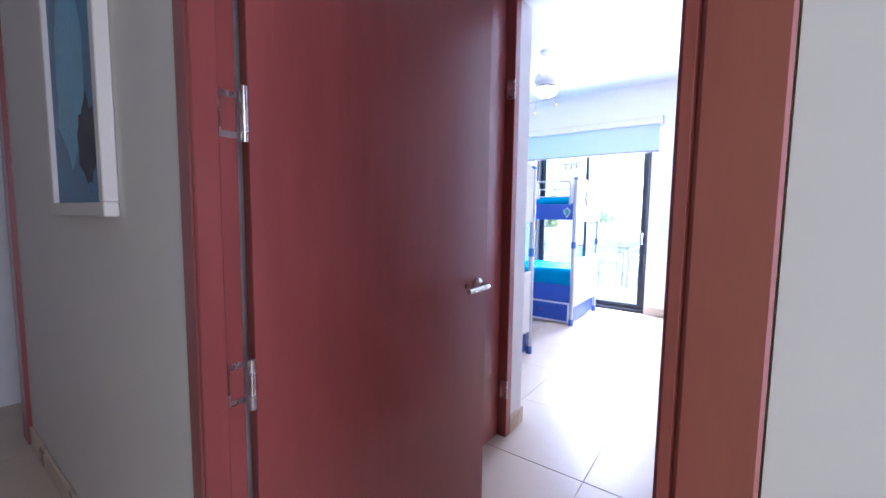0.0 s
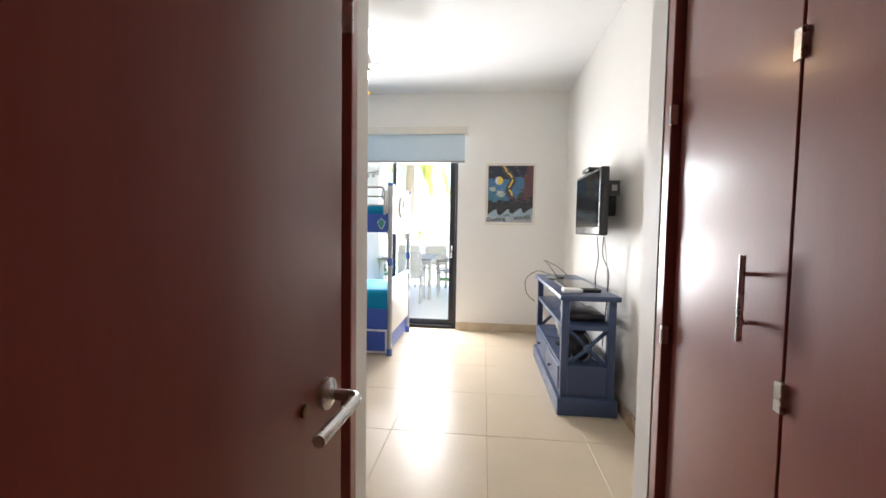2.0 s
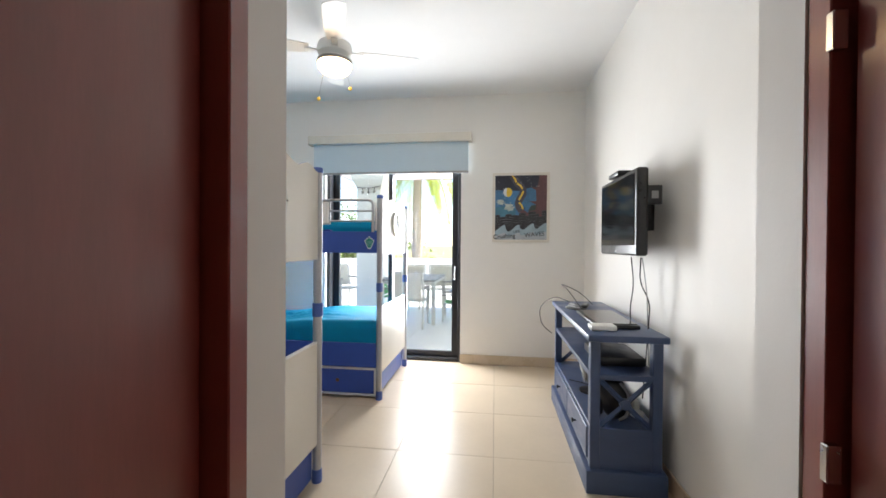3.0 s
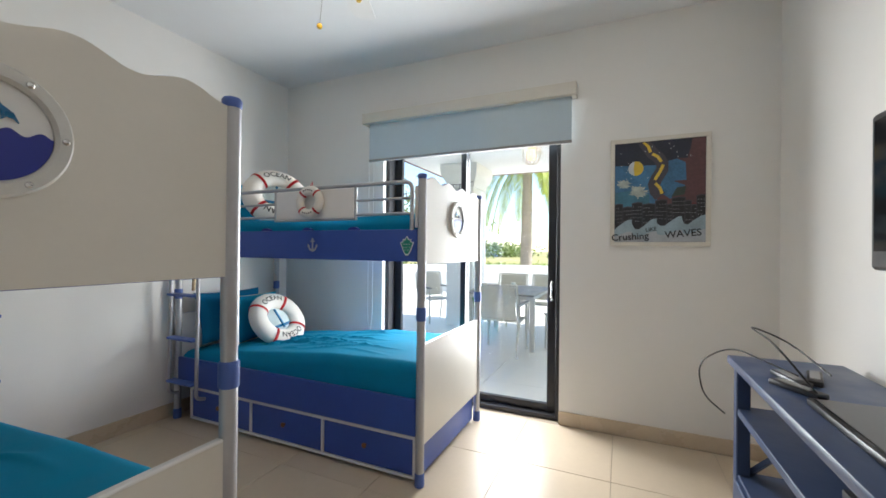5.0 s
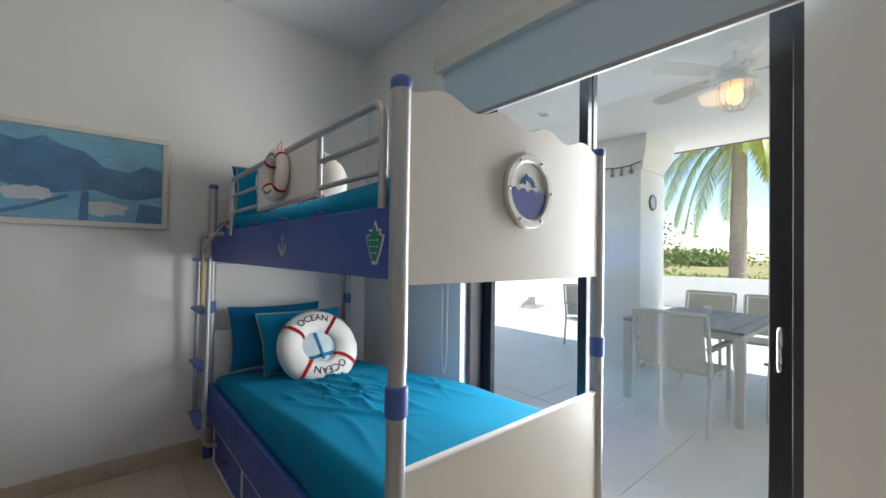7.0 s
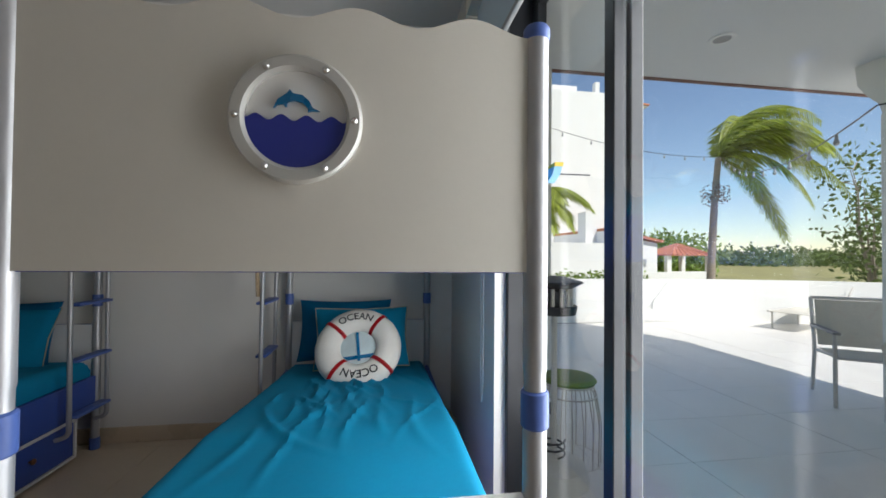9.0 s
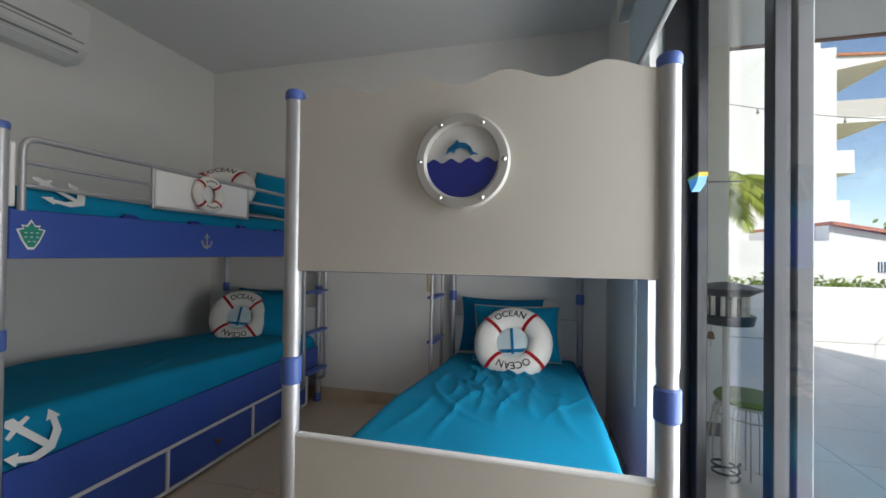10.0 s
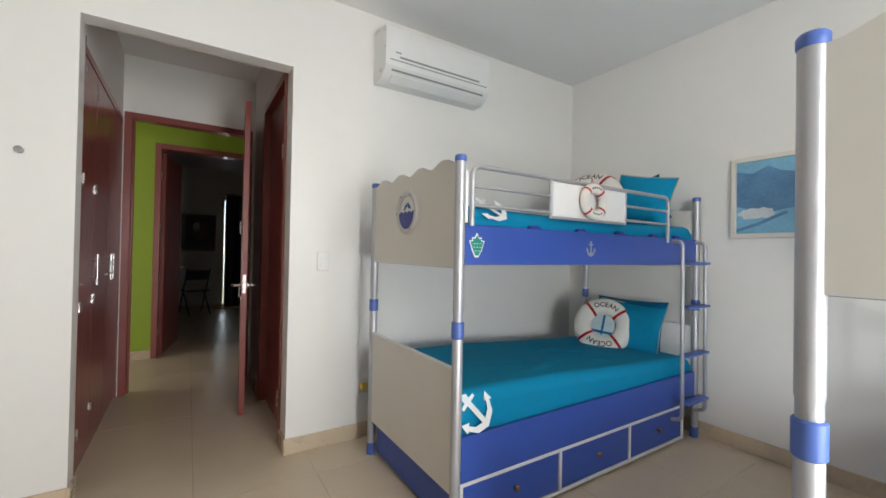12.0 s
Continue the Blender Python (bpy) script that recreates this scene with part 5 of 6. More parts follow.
# black and yellow toy leaning by the glass door
ty = thing("toy_fin", (-1.80, 5.735, 0.0), "black and yellow plastic toy fin leaning by the glass door", "toy")
part("blade", slab(bmesh.new(), [(-0.05, 0.0), (0.05, 0.0), (0.045, 0.16), (-0.02, 0.30), (-0.05, 0.24)], Matrix(((1, 0, 0, 0), (0, 0, 1, 0), (0, 1, 0, 0), (0, 0, 0, 1))), 0.02), PLASTIC, ty)
part("stripe", slab(bmesh.new(), [(-0.045, 0.02), (0.045, 0.02), (0.04, 0.07), (-0.045, 0.07)], Matrix(((1, 0, 0, 0), (0, 0, 1, -0.002), (0, 1, 0, 0), (0, 0, 0, 1))), 0.024), ART_YELLOW, ty)

# ---- terrace ----
WIRE = material("beige_wire", (0.55, 0.50, 0.42), 0.4, metal=0.5, var=0.05, scale=20)
ALU = material("grey_aluminium", (0.58, 0.55, 0.50), 0.5, metal=0.0, var=0.05, scale=15)
SLING = material("beige_sling_mesh", (0.60, 0.56, 0.47), 0.8, var=0.06, scale=30, bump=0.2, bscale=600)
GREENC = material("green_sling", (0.08, 0.32, 0.08), 0.7, var=0.08, scale=20)
BLUEC = material("blue_sling", (0.03, 0.20, 0.50), 0.7, var=0.08, scale=20)
TABLE = material("grey_slat_wood", (0.26, 0.24, 0.23), 0.5, var=0.2, scale=8, stretch=(1, 8, 1), bump=0.1, bscale=60)
BROWN = material("brown_roof_trim", (0.20, 0.085, 0.055), 0.7, var=0.2, scale=10)
CLAY = material("clay_roof_tile", (0.52, 0.20, 0.09), 0.75, var=0.3, scale=6, bump=0.3, bscale=30)
BARK = material("palm_bark", (0.36, 0.30, 0.25), 0.9, var=0.3, scale=8, stretch=(1, 1, 6), bump=0.6, bscale=20)
GRASS = material("dry_grass", (0.30, 0.27, 0.10), 0.95, var=0.4, scale=0.25, bump=0.5, bscale=8)
FROND = leafy("palm_frond", (0.34, 0.40, 0.055))
LEAF = leafy("tree_leaf", (0.15, 0.21, 0.055))
HEDGE = leafy("hedge_leaf", (0.22, 0.32, 0.045))
SEED = leafy("palm_seed", (0.22, 0.11, 0.08))
CYAN = material("shaded_window", (0.06, 0.08, 0.10), 0.15, var=0.1, scale=2)

structure("ground", boxed(-900, 900, -200, 1500, -1.2, -0.8), GRASS, "dry grass field that reaches the horizon", "ground")
terrace = structure("terrace_floor", boxed(-8.3, 4.0, YN + 0.22, 16.6, -0.9, -0.022), TGROUT, "pale stone tile terrace floor with open joints", "floor")
structure("terrace_ceiling", boxed(-3.93, 4.0, YN + 0.22, 10.25, 2.75, 3.05), CEILING, "flat white terrace ceiling slab", "ceiling")
structure("trim_roof_edge", boxed(-3.975, -3.931, YN - 0.5, 10.30, 2.742, 2.80), BROWN, "brown edge tiles along the terrace roof", "trim")
structure("trim_roof_edge_end", boxed(-3.93, 4.0, 10.252, 10.30, 2.742, 2.80), BROWN, "brown edge tiles along the terrace roof", "trim")
# unseen mass over the house, its edge set to cast the terrace's shadow line
structure("wall_upper_storeys", boxed(-3.93, 6.0, -6.0, 10.9, 3.06, 12.0), STUCCO, "unseen white stucco block above the house, sized to shade the terrace", "wall")
structure("wall_house_east", boxed(0.342, 1.72, YN - 3.4, YN + 0.22, 0, ZC), STUCCO, "white stucco house wall", "wall")
structure("wall_house_west", boxed(-4.3, -3.9, -4.7, 6.66, -0.02, 3.05), STUCCO, "white stucco outer house wall", "wall")
structure("baseboard_terrace", boxed(-3.9, -3.885, YN + 0.225, 6.66, -0.02, 0.08), TGROUT, "pale stone skirting along the terrace wall", "baseboard")

# parapet along the terrace edge
line = [(-8.1, -2.0), (-8.1, 10.3), (-7.95, 11.8), (-7.5, 13.4), (-6.7, 14.7), (-5.4, 15.7), (-4.0, 16.1), (4.0, 16.2)]
par = structure("wall_parapet", slab(bmesh.new(), ribbon(line, 0.2), Matrix.Translation((0, 0, -0.3)), 1.1), STUCCO, "low white stucco parapet round the terrace", "wall")
structure("wall_planter", boxed(-6.2, -5.2, 14.2, 15.0, -0.02, 0.62, 0.01, 1), STUCCO, "white stucco planter on the terrace", "wall")

# column with a flared head
col = tagged(thing("column", (-3.19, 9.48, 0), "square white stucco column with a flared head", "column"), kind="structure")
part("shaft", boxed(-0.24, 0.24, -0.36, 0.36, -0.02, 2.36, 0.02, 2), STUCCO, col)
bm = bmesh.new()
lathe(bm, [(0.34, 2.36), (0.36, 2.44), (0.42, 2.52), (0.46, 2.60), (0.47, 2.749)], 4, Matrix.Rotation(radians(45), 4, "Z"))
for v in bm.verts:
    v.co.y *= 1.36
part("head", bm, STUCCO, col)
pl = thing("wall_plaque", (-2.948, 9.44, 1.97), "small blue and white octagonal plaque on the column", "plaque")
part("rim", lathe(bmesh.new(), [(0.0, 0.0), (0.105, 0.0), (0.105, 0.016), (0.085, 0.02), (0.085, 0.012), (0.0, 0.012)], 8, Matrix.Rotation(radians(90), 4, "Y")), SLATE, pl)
part("face", lathe(bmesh.new(), [(0.0, 0.012), (0.083, 0.012), (0.083, 0.015), (0.0, 0.016)], 8, Matrix.Rotation(radians(90), 4, "Y")), ART_GREY, pl)

dl = thing("ceiling_downlight", (-3.32, 7.65, 2.75), "round white recessed downlight in the terrace ceiling", "downlight")
part("ring", lathe(bmesh.new(), [(0.055, 0.0), (0.085, 0.0), (0.08, -0.008), (0.06, -0.008), (0.055, 0.0)], 28), WHITEPL, dl)
part("lens", lathe(bmesh.new(), [(0.0, -0.001), (0.056, -0.001), (0.056, -0.003), (0.0, -0.003)], 24), GREYPL, dl)

# terrace fan with a lantern
tf = thing("terrace_fan", (-1.63, 7.46, 2.75), "white terrace ceiling fan with a lit wire lantern", "fan")
part("canopy", lathe(bmesh.new(), [(0.0, 0.0), (0.065, 0.0), (0.06, -0.03), (0.02, -0.045)], 24), WHITEPL, tf)
part("downrod", rod((0, 0, -0.04), (0, 0, -0.13), 0.012), WHITEPL, tf)
part("motor", lathe(bmesh.new(), [(0.014, -0.12), (0.07, -0.13), (0.11, -0.16), (0.115, -0.20), (0.07, -0.225), (0.07, -0.24), (0.12, -0.265), (0.125, -0.285), (0.06, -0.285)], 28), WHITEPL, tf)
for i in range(5):
    rm = Matrix.Rotation(radians(20 + 72 * i), 4, "Z")
    b = bmesh.new()
    box(b, 0.09, 0.19, -0.02, 0.02, -0.212, -0.205)
    bmesh.ops.transform(b, matrix=rm, verts=b.verts)
    part("blade_iron", b, WHITEPL, tf)
    part("blade", slab(bmesh.new(), [(0.16, -0.05), (0.55, -0.065), (0.60, -0.04), (0.60, 0.04), (0.55, 0.065), (0.16, 0.05)], rm @ Matrix.Translation((0, 0, -0.203)) @ Matrix.Rotation(radians(11), 4, "X"), 0.006), PICFRAME, tf)
part("lantern_glass", lathe(bmesh.new(), [(0.03, -0.287), (0.042, -0.32), (0.048, -0.36), (0.04, -0.395), (0.02, -0.41), (0, -0.413)], 24), OLAMP, tf, "glowing orange lantern glass")
for i in range(8):
    a = radians(45 * i)
    part("lantern_wire", tube(bmesh.new(), [(r * math.cos(a), r * math.sin(a), z) for r, z in ((0.10, -0.285), (0.105, -0.34), (0.10, -0.40), (0.06, -0.45), (0.01, -0.46))], 0.003, 6), WIRE, tf)


def sling_chair(name, loc, rz, sling, label):
    """An aluminium chair with a fabric sling; it faces local +y."""
    c = thing(name, loc, label, "chair", "terrace chairs", rz)
    for x in (-0.26, 0.26):
        part("front_leg", tube(bmesh.new(), [(x, 0.25, 0), (x, 0.24, 0.62)], 0.016, 8), ALU, c)
        part("back_leg", tube(bmesh.new(), rounded([(x, -0.27, 0), (x, -0.20, 0.42), (x, -0.30, 0.88)], 0.1), 0.016, 8), ALU, c)
        part("armrest", boxed(x - 0.028, x + 0.028, -0.24, 0.28, 0.615, 0.64, 0.008, 2), TABLE, c)
        part("seat_rail", tube(bmesh.new(), [(x * 0.95, 0.24, 0.43), (x * 0.95, -0.20, 0.40)], 0.014, 8), ALU, c)
    part("cross_rail", tube(bmesh.new(), [(-0.26, 0.24, 0.42), (0.26, 0.24, 0.42)], 0.013, 8), ALU, c)
    part("top_rail", tube(bmesh.new(), [(-0.26, -0.30, 0.88), (0.26, -0.30, 0.88)], 0.016, 8), ALU, c)
    part("seat", boxed(-0.235, 0.235, -0.19, 0.235, 0.418, 0.426, 0.003, 1), sling, c)
    bk = boxed(-0.235, 0.235, -0.004, 0.004, 0.0, 0.42, 0.003, 1)
    bmesh.ops.transform(bk, matrix=Matrix.Translation((0, -0.21, 0.45)) @ Matrix.Rotation(radians(11.5), 4, "X"), verts=bk.verts)
    part("backrest", bk, sling, c)
    return c


ZT = -0.02
tb = thing("terrace_table", (-2.12, 8.55, ZT), "grey slatted terrace dining table", "table")
for i in range(9):
    part("slat", boxed(-0.46 + i * 0.103, -0.46 + i * 0.103 + 0.097, -0.68, 0.68, 0.715, 0.738, 0.003, 1), TABLE, tb)
part("apron", boxed(-0.44, 0.44, -0.66, 0.66, 0.665, 0.714, 0.003, 1), ALU, tb)
for x in (-0.43, 0.43):
    for y in (-0.64, 0.64):
        part("leg", boxed(x - 0.03, x + 0.03, y - 0.03, y + 0.03, 0, 0.70, 0.004, 1), ALU, tb)
gj = thing("glass_jar", (-2.15, 8.75, ZT + 0.738), "small glass candle jar on the terrace table", "jar")
part("jar", lathe(bmesh.new(), [(0.0, 0.0), (0.035, 0.0), (0.038, 0.06), (0.034, 0.07), (0.032, 0.02), (0.0, 0.01)], 18), PALE, gj)
part("lid", lathe(bmesh.new(), [(0.0, 0.085), (0.03, 0.085), (0.036, 0.07), (0.0, 0.07)], 18), WHITEPL, gj)
sling_chair("sling_chair", (-2.06, 7.80, ZT), 0, SLING, "beige sling chair pulled up to the terrace table")
sling_chair("sling_chair", (-2.45, 9.62, ZT), 178, SLING, "beige sling chair pulled up to the terrace table")
sling_chair("sling_chair", (-1.80, 9.60, ZT), 184, SLING, "beige sling chair pulled up to the terrace table")
low = sling_chair("sling_chair", (-2.66, 9.18, ZT), -92, GREENC, "low green sling chair beside the terrace table")
low.scale = (0.9, 0.9, 0.74)
low = sling_chair("sling_chair", (-1.36, 8.45, ZT), 92, GREENC, "low green sling chair beside the terrace table")
low.scale = (0.9, 0.9, 0.74)
sling_chair("sling_chair", (-3.78, 9.45, ZT), -125, SLING, "beige sling chair standing near the column")
sling_chair("sling_chair", (-1.35, 9.1, ZT), 80, BLUEC, "blue sling chair beside the terrace table")

# sun lounger by the parapet
sl = thing("sun_lounger", (-7.05, 13.0, ZT), "grey metal sun lounger with its back raised", "lounger", rz=20)
for x in (-0.3, 0.3):
    part("side_rail", tube(bmesh.new(), [(x, -0.9, 0.32), (x, 0.35, 0.32), (x, 0.8, 0.72)], 0.018, 8), ALU, sl)
    part("leg", rod((x, -0.75, 0), (x, -0.75, 0.32), 0.016, 8), ALU, sl)
    part("leg", rod((x, 0.25, 0), (x, 0.25, 0.32), 0.016, 8), ALU, sl)
part("bed", boxed(-0.29, 0.29, -0.88, 0.35, 0.31, 0.322, 0.003, 1), SLING, sl)

# patio heater and wire stool behind the fixed pane
ht = thing("patio_heater", (-3.02, 6.30, ZT), "black patio heater with a louvred head", "heater")
part("base", lathe(bmesh.new(), [(0.19, 0.0), (0.19, 0.03), (0.17, 0.10), (0.06, 0.14), (0.03, 0.15)], 28), ALU, ht)
part("pole", rod((0, 0, 0.14), (0, 0, 0.94), 0.016), ALU, ht)
part("tray", lathe(bmesh.new(), [(0.02, 0.93), (0.115, 0.93), (0.125, 0.975), (0.118, 0.98), (0.02, 0.965)], 28), BLACK, ht)
part("burner", lathe(bmesh.new(), [(0.075, 0.965), (0.085, 1.06), (0.02, 1.07)], 24), PLASTIC, ht)
for i in range(12):
    a = radians(30 * i)
    part("louvre", boxed(0.088 * math.cos(a) - 0.008, 0.088 * math.cos(a) + 0.008, 0.088 * math.sin(a) - 0.008, 0.088 * math.sin(a) + 0.008, 0.975, 1.09), ALU, ht)
part("hood", lathe(bmesh.new(), [(0.10, 1.075), (0.155, 1.105), (0.15, 1.112), (0.05, 1.14), (0.0, 1.145)], 28), BLACK, ht)
part("charm_cord", rod((-0.05, -0.05, 0.93), (-0.05, -0.05, 0.80), 0.002, 6), ROPE, ht)
part("bell", lathe(bmesh.new(), [(0.0, 0.86), (0.012, 0.855), (0.016, 0.83), (0.02, 0.82), (0.0, 0.82)], 14, Matrix.Translation((-0.05, -0.05, 0.02))), BRONZE, ht)
part("hose", tube(bmesh.new(), [(0.06 * math.cos(a), 0.06 * math.sin(a), 0.15 + 0.006 * a) for a in [i * 0.6 for i in range(24)]], 0.006, 6), PLASTIC, ht)
ws = thing("wire_stool", (-3.25, 6.50, ZT), "round wire stool with a green cushion", "stool")
for z, r in ((0.0, 0.19), (0.46, 0.15), (0.40, 0.165)):
    part("hoop", tube(bmesh.new(), [(r * math.cos(a), r * math.sin(a), z + 0.005) for a in [k * math.tau / 32 for k in range(32)]], 0.005, 6, closed=True), WIRE, ws)
for i in range(18):
    a = radians(20 * i)
    part("wire", tube(bmesh.new(), rounded([(0.05 * math.cos(a), 0.05 * math.sin(a), 0.47), (0.15 * math.cos(a), 0.15 * math.sin(a), 0.465), (0.19 * math.cos(a), 0.19 * math.sin(a), 0.25), (0.185 * math.cos(a), 0.185 * math.sin(a), 0.005)], 0.05), 0.0035, 6), WIRE, ws)
part("cushion", lathe(bmesh.new(), [(0.0, 0.47), (0.15, 0.472), (0.165, 0.49), (0.15, 0.508), (0.0, 0.515)], 28), HEDGE, ws, "olive green round cushion")


# ---- plants ----
def frond(bm, base, yaw, rise, length, droop, rng_, wind=Vector((0, 0, 0)), wide=0.55):
    """One palm leaf: a bent rib with narrow leaflets on both sides."""
    d = Vector((math.cos(yaw), math.sin(yaw), rise)).normalized()
    p, pts = Vector(base), []
    n = 16
    for i in range(n + 1):
        pts.append(p.copy())
        p = p + d * (length / n)
        d = (d + Vector((0, 0, -droop / n)) + wind * (1.0 / n)).normalized()
    tube(bm, pts, [0.022 * (1 - 0.8 * i / n) for i in range(n + 1)], 5)
    for i in range(2, n * 3):
        t = i / (n * 3)
        k = t * n
        a, b = pts[int(k)], pts[min(n, int(k) + 1)]
        c = a.lerp(b, k - int(k))
        along = (b - a).normalized()
        side = along.cross(Vector((0, 0, 1))).normalized()
        ln = wide * math.sin(math.pi * (0.12 + 0.80 * t)) * rng_.uniform(0.85, 1.1)
        for s_ in (1, -1):
            dr_ = (side * s_ + along * 0.75 + Vector((0, 0, -0.45 - 0.3 * rng_.random())) + wind * 0.5).normalized()
            w_ = along * 0.026
            m_ = c + dr_ * ln * 0.55 + Vector((0, 0, -0.02))
            e_ = c + dr_ * ln + Vector((0, 0, -0.14 * ln))
            q = [bm.verts.new(c - w_), bm.verts.new(c + w_), bm.verts.new(m_ + w_), bm.verts.new(e_), bm.verts.new(m_ - w_)]
            bm.faces.new(q)


def palm(loc, height, r, fronds, length, seed, label, wind=(0, 0, 0), lean=(0, 0), seeds=None, low=0.9, high=-0.5, wide=0.55, droop=1.9, blown=None):
    t = thing("palm_tree", loc, label, "palm")
    rng_ = random.Random(seed)
    pts = [(lean[0] * (i / 20) ** 2, lean[1] * (i / 20) ** 2, height * i / 20) for i in range(21)]
    bm = tube(bmesh.new(), pts, [r * (1.25 - 0.4 * i / 20) * (1 + (0.05 if i % 2 else -0.03)) for i in range(21)], 14)
    part("trunk", bm, BARK, t, "grey ringed palm trunk")
    for i in range(6, 40):
        z = height * i / 40
        k = (i / 40) ** 2
        part("bark_ring", tube(bmesh.new(), [(lean[0] * k + r * 1.12 * (1.15 - 0.4 * i / 40) * math.cos(a), lean[1] * k + r * 1.12 * (1.15 - 0.4 * i / 40) * math.sin(a), z) for a in [q * math.tau / 14 for q in range(14)]], 0.012, 4, closed=True), BARK, t)
    top = Vector(pts[-1])
    for i in range(fronds):
        bm = bmesh.new()
        yaw = i * 2.39996 + rng_.uniform(-0.2, 0.2)
        if blown:
            yaw = blown[0] + blown[1] * (2 * (i * 0.618 % 1) - 1)
        frond(bm, top + Vector((0, 0, rng_.uniform(-0.1, 0.15))), yaw, rng_.uniform(high, low), length * rng_.uniform(0.85, 1.1), droop * rng_.uniform(0.8, 1.2), rng_, Vector(wind), wide)
        part("frond", bm, FROND, t, "green feathered palm leaf", smooth=False)
    if seeds:
        bm = bmesh.new()
        for i in range(420):
            d = Vector((rng_.gauss(0, 1), rng_.gauss(0, 1), rng_.gauss(0, 0.8))).normalized() * seeds[1] * rng_.random() ** 0.4
            k = (seeds[0] / height) ** 2
            c = Vector((lean[0] * k, lean[1] * k, seeds[0])) + d
            w_ = Vector((rng_.gauss(0, 1), rng_.gauss(0, 1), rng_.gauss(0, 1))).normalized() * 0.03
            v_ = Vector((rng_.gauss(0, 1), rng_.gauss(0, 1), rng_.gauss(0, 1))).normalized() * 0.03
            bm.faces.new([bm.verts.new(c - w_), bm.verts.new(c + v_), bm.verts.new(c + w_), bm.verts.new(c - v_)])
        part("seed_cluster", bm, SEED, t, "reddish brown seed cluster", smooth=False)
    return t


palm((-3.9, 17.6, -0.8), 5.6, 0.19, 13, 3.3, 3, "tall palm with drooping yellow-green leaves beyond the parapet", (0, -0.25, -0.15), (0.05, 0), None, 0.9, -0.7, 0.6, 2.6)
palm((-12.0, 15.42, -0.8), 5.15, 0.10, 26, 3.4, 7, "slender windblown palm with a seed cluster", (0.05, 0.30, 0), (0.1, 0.2), (4.0, 0.42), 3.4, -0.5, 0.75, 2.5, (1.35, 0.95))
palm((-12.6, 9.8, -0.8), 3.9, 0.11, 16, 2.1, 13, "low palm beside the white building", (0.1, 0.4, 0), (0, 0), None, 0.8, -0.2, 0.6)


def leaves(bm, centre, spread, count, size, rng_):
    for _ in range(count):
        c = Vector(centre) + Vector((rng_.gauss(0, spread[0]), rng_.gauss(0, spread[1]), rng_.gauss(0, spread[2])))
        u = Vector((rng_.gauss(0, 1), rng_.gauss(0, 1), rng_.gauss(0, 1))).normalized() * size * rng_.uniform(0.6, 1.3)
        v = u.cross(Vector((rng_.gauss(0, 1), rng_.gauss(0, 1), rng_.gauss(0, 1)))).normalized() * size * 0.45
        bm.faces.new([bm.verts.new(c - u), bm.verts.new(c + v), bm.verts.new(c + u), bm.verts.new(c - v)])


def tree(loc, height, seed, label, count=26, spread=0.34, size=0.10, wide=1.1):
    t = thing("tree", loc, label, "tree")
    rng_ = random.Random(seed)
    wood, crown = bmesh.new(), bmesh.new()
    for k in range(9):
        a = k * 2.4 + rng_.uniform(-0.3, 0.3)
        tip = Vector((wide * rng_.uniform(0.3, 1) * math.cos(a), wide * rng_.uniform(0.3, 1) * math.sin(a), height * rng_.uniform(0.6, 1.0)))
        pts = [Vector((0, 0, 0)).lerp(tip, i / 8) + Vector((0.08 * noise.noise((k, i * 0.5, 1)), 0.08 * noise.noise((k, i * 0.5, 5)), 0)) for i in range(9)]
        tube(wood, pts, [0.055 * (1 - 0.85 * i / 8) for i in range(9)], 6)
        for i in range(3, 9):
            q = pts[i] + Vector((rng_.gauss(0, 0.35), rng_.gauss(0, 0.35), rng_.uniform(0, 0.4)))
            tube(wood, [pts[i], pts[i].lerp(q, 0.5) + Vector((0, 0, 0.05)), q], [0.014, 0.010, 0.005], 4)
            leaves(crown, q, (spread, spread, spread * 0.9), count, size, rng_)
    part("trunk", wood, BARK, t, "thin branching stems")
    part("crown", crown, LEAF, t, "loose crown of small leaves", smooth=False)
    return t


tree((-9.9, 18.6, -0.8), 4.8, 5, "loose leafy shrub tree beyond the parapet")
tree((-8.0, 20.5, -0.8), 3.6, 15, "loose leafy shrub tree beyond the parapet", 34, 0.4, 0.11, 1.4)

for k, (x, y, lx, ly, h) in enumerate(((-9.6, 9.4, 0.35, 2.1, 1.62), (-5.0, 19.5, 1.6, 0.5, 1.5))):
    bm = bmesh.new()
    rng_ = random.Random(40 + k)
    for _ in range(3600):
        c = (x + rng_.uniform(-lx, lx), y + rng_.uniform(-ly, ly), -0.8 + h * rng_.random() ** 0.5 + 0.12 * noise.noise((rng_.random() * 3, k, 1)))
        leaves(bm, c, (0.04, 0.04, 0.06), 1, 0.07, rng_)
    tagged(single("hedge", bm, HEDGE, "clipped bright green hedge beyond the parapet", "hedge", smooth=False), kind="stuff")

# far woods along the field
bm = bmesh.new()
rng_ = random.Random(77)
for i in range(260):
    a = radians(rng_.uniform(0, 75))
    dist = rng_.uniform(120, 185)
    base = Vector((-dist * math.cos(a) * 1.0, 8 + dist * math.sin(a), -0.8))
    h = rng_.uniform(2.0, 4.6)
    for _ in range(10):
        leaves(bm, base + Vector((rng_.gauss(0, 4.0), rng_.gauss(0, 4.0), h * rng_.uniform(0.1, 1.0))), (1.5, 1.5, 0.9), 9, 0.8, rng_)
tagged(single("far_woods", bm, LEAF, "far line of green trees beyond the field", "trees", smooth=False), kind="stuff")
bm = bmesh.new()
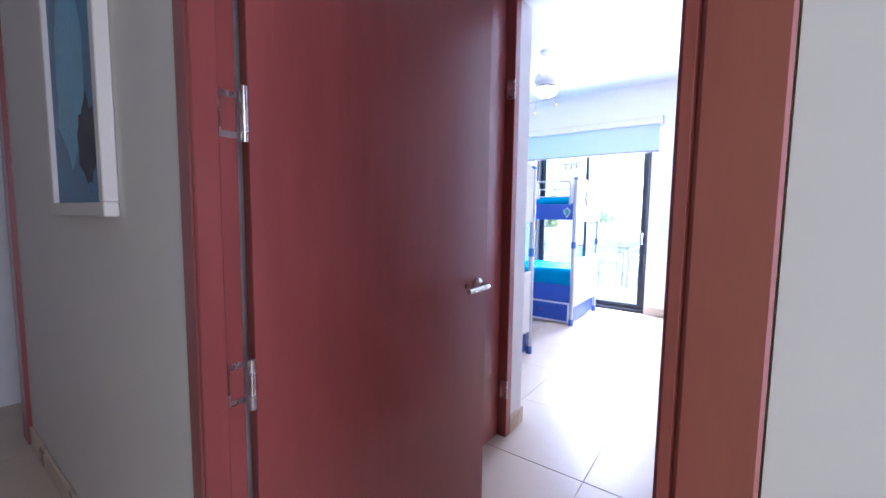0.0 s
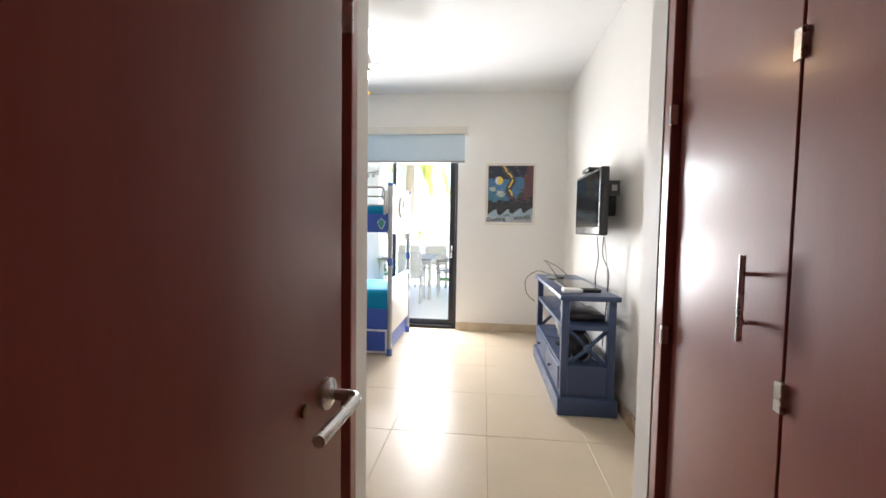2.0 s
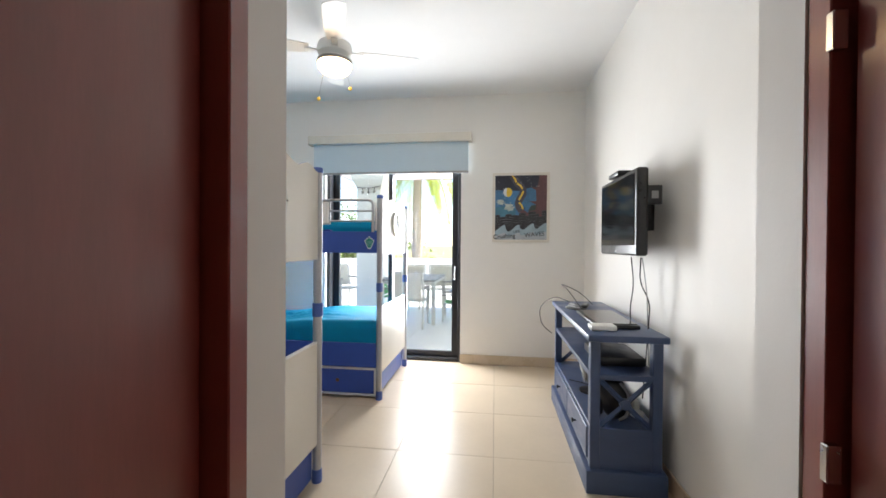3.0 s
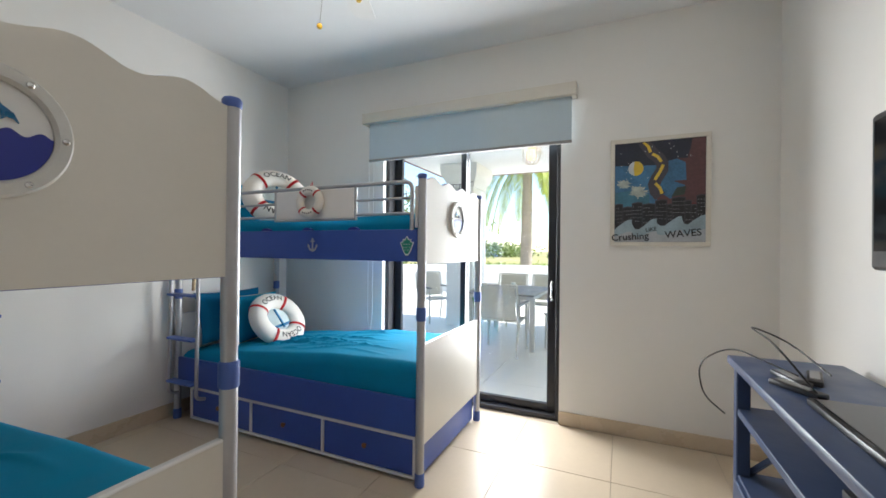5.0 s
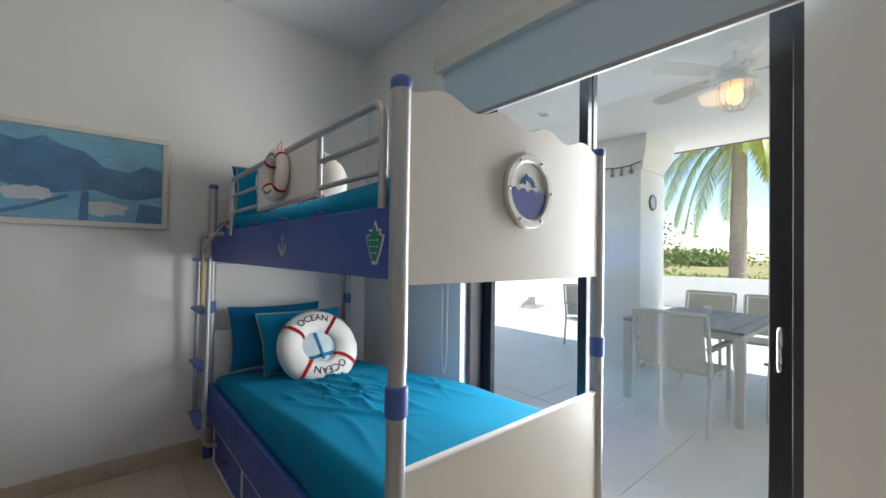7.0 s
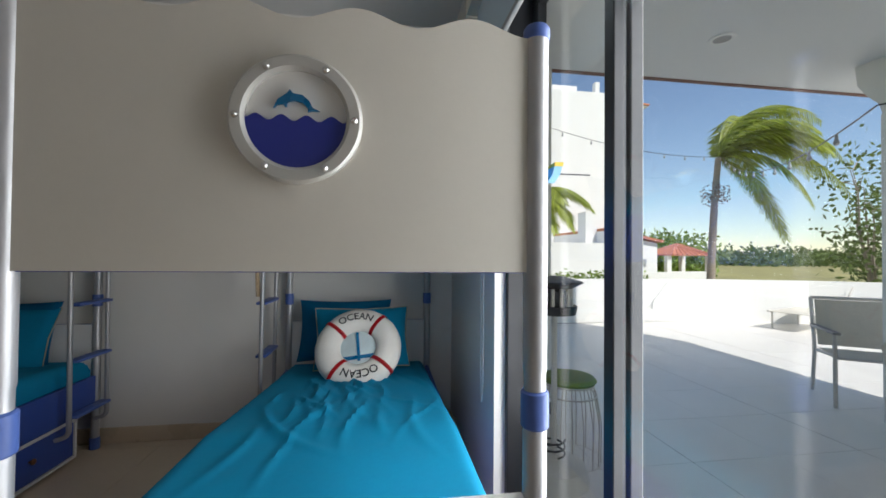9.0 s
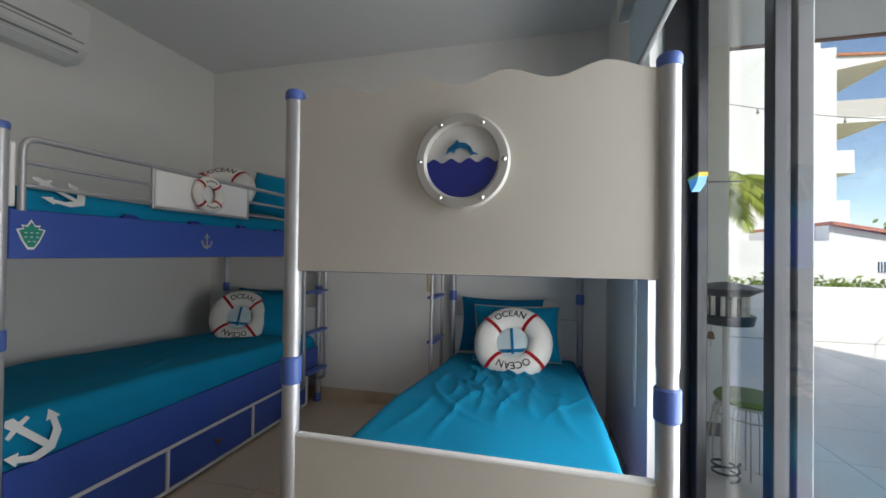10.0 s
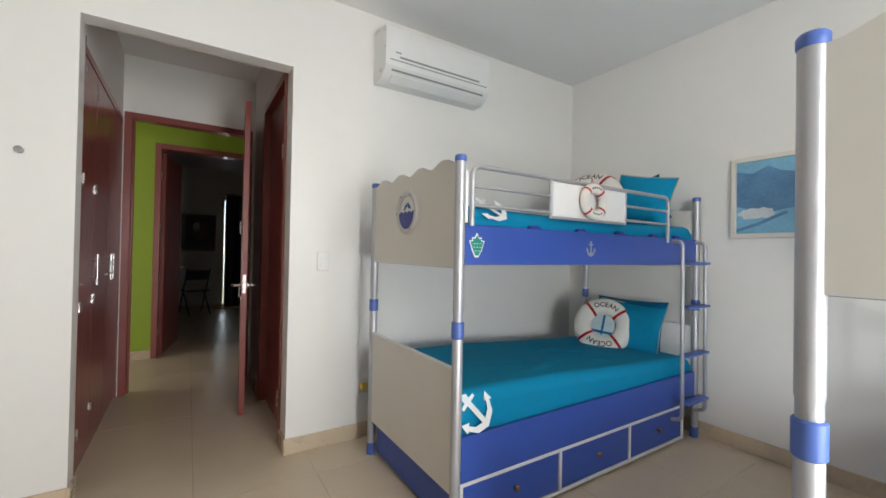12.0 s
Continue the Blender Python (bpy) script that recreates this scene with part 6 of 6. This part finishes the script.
for i in range(160):
    base = Vector((-34 + rng_.uniform(-2.2, 1.5), 31.5 + rng_.uniform(-2.5, 2), -0.8))
    leaves(bm, base + Vector((0, 0, rng_.uniform(0.5, 3.6))), (0.8, 0.8, 0.5), 26, 0.28, rng_)
tagged(single("bushes", bm, HEDGE, "clump of bushes beside the low white house", "bushes", smooth=False), kind="stuff")

# ---- neighbouring buildings ----
bd = thing("apartment_building", (-26, 20.4, -0.8), "white three-storey apartment building with balconies and tiled eaves", "building")
part("wall", boxed(-14, 0, -16, 0, 0, 13.2), STUCCO, bd)
part("stair_tower", boxed(-10, -1.5, -12, -1.6, 13.2, 14.2), STUCCO, bd)
for z, w in ((9.3, 2.6), (6.6, 1.2), (3.9, 1.0)):
    bal = part("balcony", boxed(-9, -0.6, 0, w, z, z + 0.28, 0.03, 1), STUCCO, bd)
    part("glass_rail", boxed(-8.95, -0.65, w - 0.04, w - 0.02, z + 0.3, z + 1.25), CYAN if z > 9 else STUCCO, bal, "balcony rail")
    part("end_rail", boxed(-0.66, -0.64, 0.05, w - 0.04, z + 0.3, z + 1.25), ALU if z > 9 else STUCCO, bal)
eave = part("eave", slab(bmesh.new(), [(0, 0), (2.9, 0.45), (2.9, 0.52), (0, 0.7)], Matrix(((0, 0, 1, -9), (1, 0, 0, 0), (0, 1, 0, 12.0), (0, 0, 0, 1))), 9.0), STUCCO, bd)
part("eave_tiles", slab(bmesh.new(), [(0, 0.71), (2.95, 0.53), (2.95, 0.62), (0, 0.85)], Matrix(((0, 0, 1, -9), (1, 0, 0, 0), (0, 1, 0, 12.0), (0, 0, 0, 1))), 9.1), CLAY, bd, "clay roof tiles on the eave")
for y in (-13.8, -0.9):
    part("roof_post", boxed(-0.6, -0.2, y, y + 0.3, 13.2, 14.0), STUCCO, bd)

lh = thing("low_house", (-18.8, 16.2, -0.8), "low white house with a sloping clay tile roof", "house")
part("wall", boxed(-6, 0, -6, 2.45, 0, 2.7), STUCCO, lh)
part("roof", slab(bmesh.new(), [(-0.3, 3.3), (2.65, 2.75), (2.65, 2.86), (-0.3, 3.43)], Matrix(((0, 0, 1, -6), (1, 0, 0, 0), (0, 1, 0, 0), (0, 0, 0, 1))), 6.2), CLAY, lh)
part("gable", slab(bmesh.new(), [(-0.3, 2.7), (2.45, 2.7), (-0.3, 3.29)], Matrix(((0, 0, 1, -6), (1, 0, 0, 0), (0, 1, 0, 0), (0, 0, 0, 1))), 6.0), STUCCO, lh)
part("chimney", boxed(-1.6, -0.8, -0.9, 0.1, 2.7, 4.3), STUCCO, lh)
gw = part("window", boxed(0.0, 0.03, 1.2, 1.85, 1.56, 1.93), CYAN, lh)
for i in range(7):
    part("window_bar", boxed(0.03, 0.05, 1.22 + i * 0.095, 1.25 + i * 0.095, 1.56, 1.93), STUCCO, gw)
part("yard_wall", boxed(1.2, 1.4, -8, 3.9, 0, 1.35), STUCCO, lh)
kk = thing("garden_kiosk", (-25.9, 25.3, -0.8), "small white kiosk with an orange clay tile roof", "kiosk")
for x in (-1.2, 1.2):
    for y in (-1.5, 1.5):
        part("post", boxed(x - 0.15, x + 0.15, y - 0.15, y + 0.15, 0, 2.15), STUCCO, kk)
part("low_wall", boxed(1.0, 1.2, -1.5, 1.5, 0, 1.1), STUCCO, kk)
bm = bmesh.new()
lathe(bm, [(2.2, 2.15), (2.2, 2.22), (0.2, 2.95), (0.0, 2.98)], 4, Matrix.Rotation(radians(45), 4, "Z"))
part("roof", bm, CLAY, kk)
for i in range(9):
    part("roof_tile_row", tube(bmesh.new(), [(1.57, -1.44 + i * 0.36, 2.24), (0.16, (-1.44 + i * 0.36) * 0.12, 2.95)], 0.055, 6), CLAY, kk)

# festoon lights
fl = thing("festoon_lights", (0, 0, 0), "string of small bulbs on a dark cable", "festoon")


def strand(a, b, sag, n):
    a, b = Vector(a), Vector(b)
    pts = [a.lerp(b, i / 24) + Vector((0, 0, -4 * sag * (i / 24) * (1 - i / 24))) for i in range(25)]
    wire_ = part("cable", tube(bmesh.new(), pts, 0.007, 6), PLASTIC, fl)
    for i in range(1, n):
        p = a.lerp(b, i / n) + Vector((0, 0, -4 * sag * (i / n) * (1 - i / n)))
        part("bulb", lathe(bmesh.new(), [(0.0, 0.0), (0.014, -0.005), (0.014, -0.05), (0.028, -0.08), (0.02, -0.105), (0.0, -0.115)], 10, Matrix.Translation(p)), GREYPL, wire_)


strand((-8.1, 5.0, 4.9), (-11.75, 15.6, 4.35), 0.55, 12)
strand((-11.75, 15.6, 4.35), (-3.5, 9.2, 2.45), 0.5, 12)
strand((-3.42, 9.10, 2.42), (-2.94, 9.10, 2.44), 0.03, 4)

# ---- floor pieces ----


def tiles(parent, name, px, py, x_from, y_from, nx, ny, mat_, keep, z):
    me = mesh_of(boxed(-px / 2 + 0.0013, px / 2 - 0.0013, -py / 2 + 0.0013, py / 2 - 0.0013, -0.01, 0, 0.0012, 1), name, mat_, False)
    for i in range(nx):
        for j in range(ny):
            cx, cy = x_from + px * (i + 0.5), y_from + py * (j + 0.5)
            if keep(cx, cy):
                ob = new(name, me)
                ob.parent = parent
                ob.location = (cx, cy, z + 0.0006 * math.sin(i * 12.9 + j * 78.2))


TX, TY = 0.595, 0.628
tiles(floor, "tile", TX, TY, -1.30 - 5 * TX, 3.315 - 13 * TY, 8, 17, TILE, lambda x, y: (y > 2.1 or (-1.6 < x < 0.4) and y > 0.3 or y < 0.9) and -4.3 < x < 0.6, 0.0)
tiles(terrace, "terrace_tile", 0.6, 0.6, -3.08 - 9 * 0.6, 7.22 - 2 * 0.6, 18, 17, TERRACE, lambda x, y: x > -8.1 and y > 5.95, -0.012)
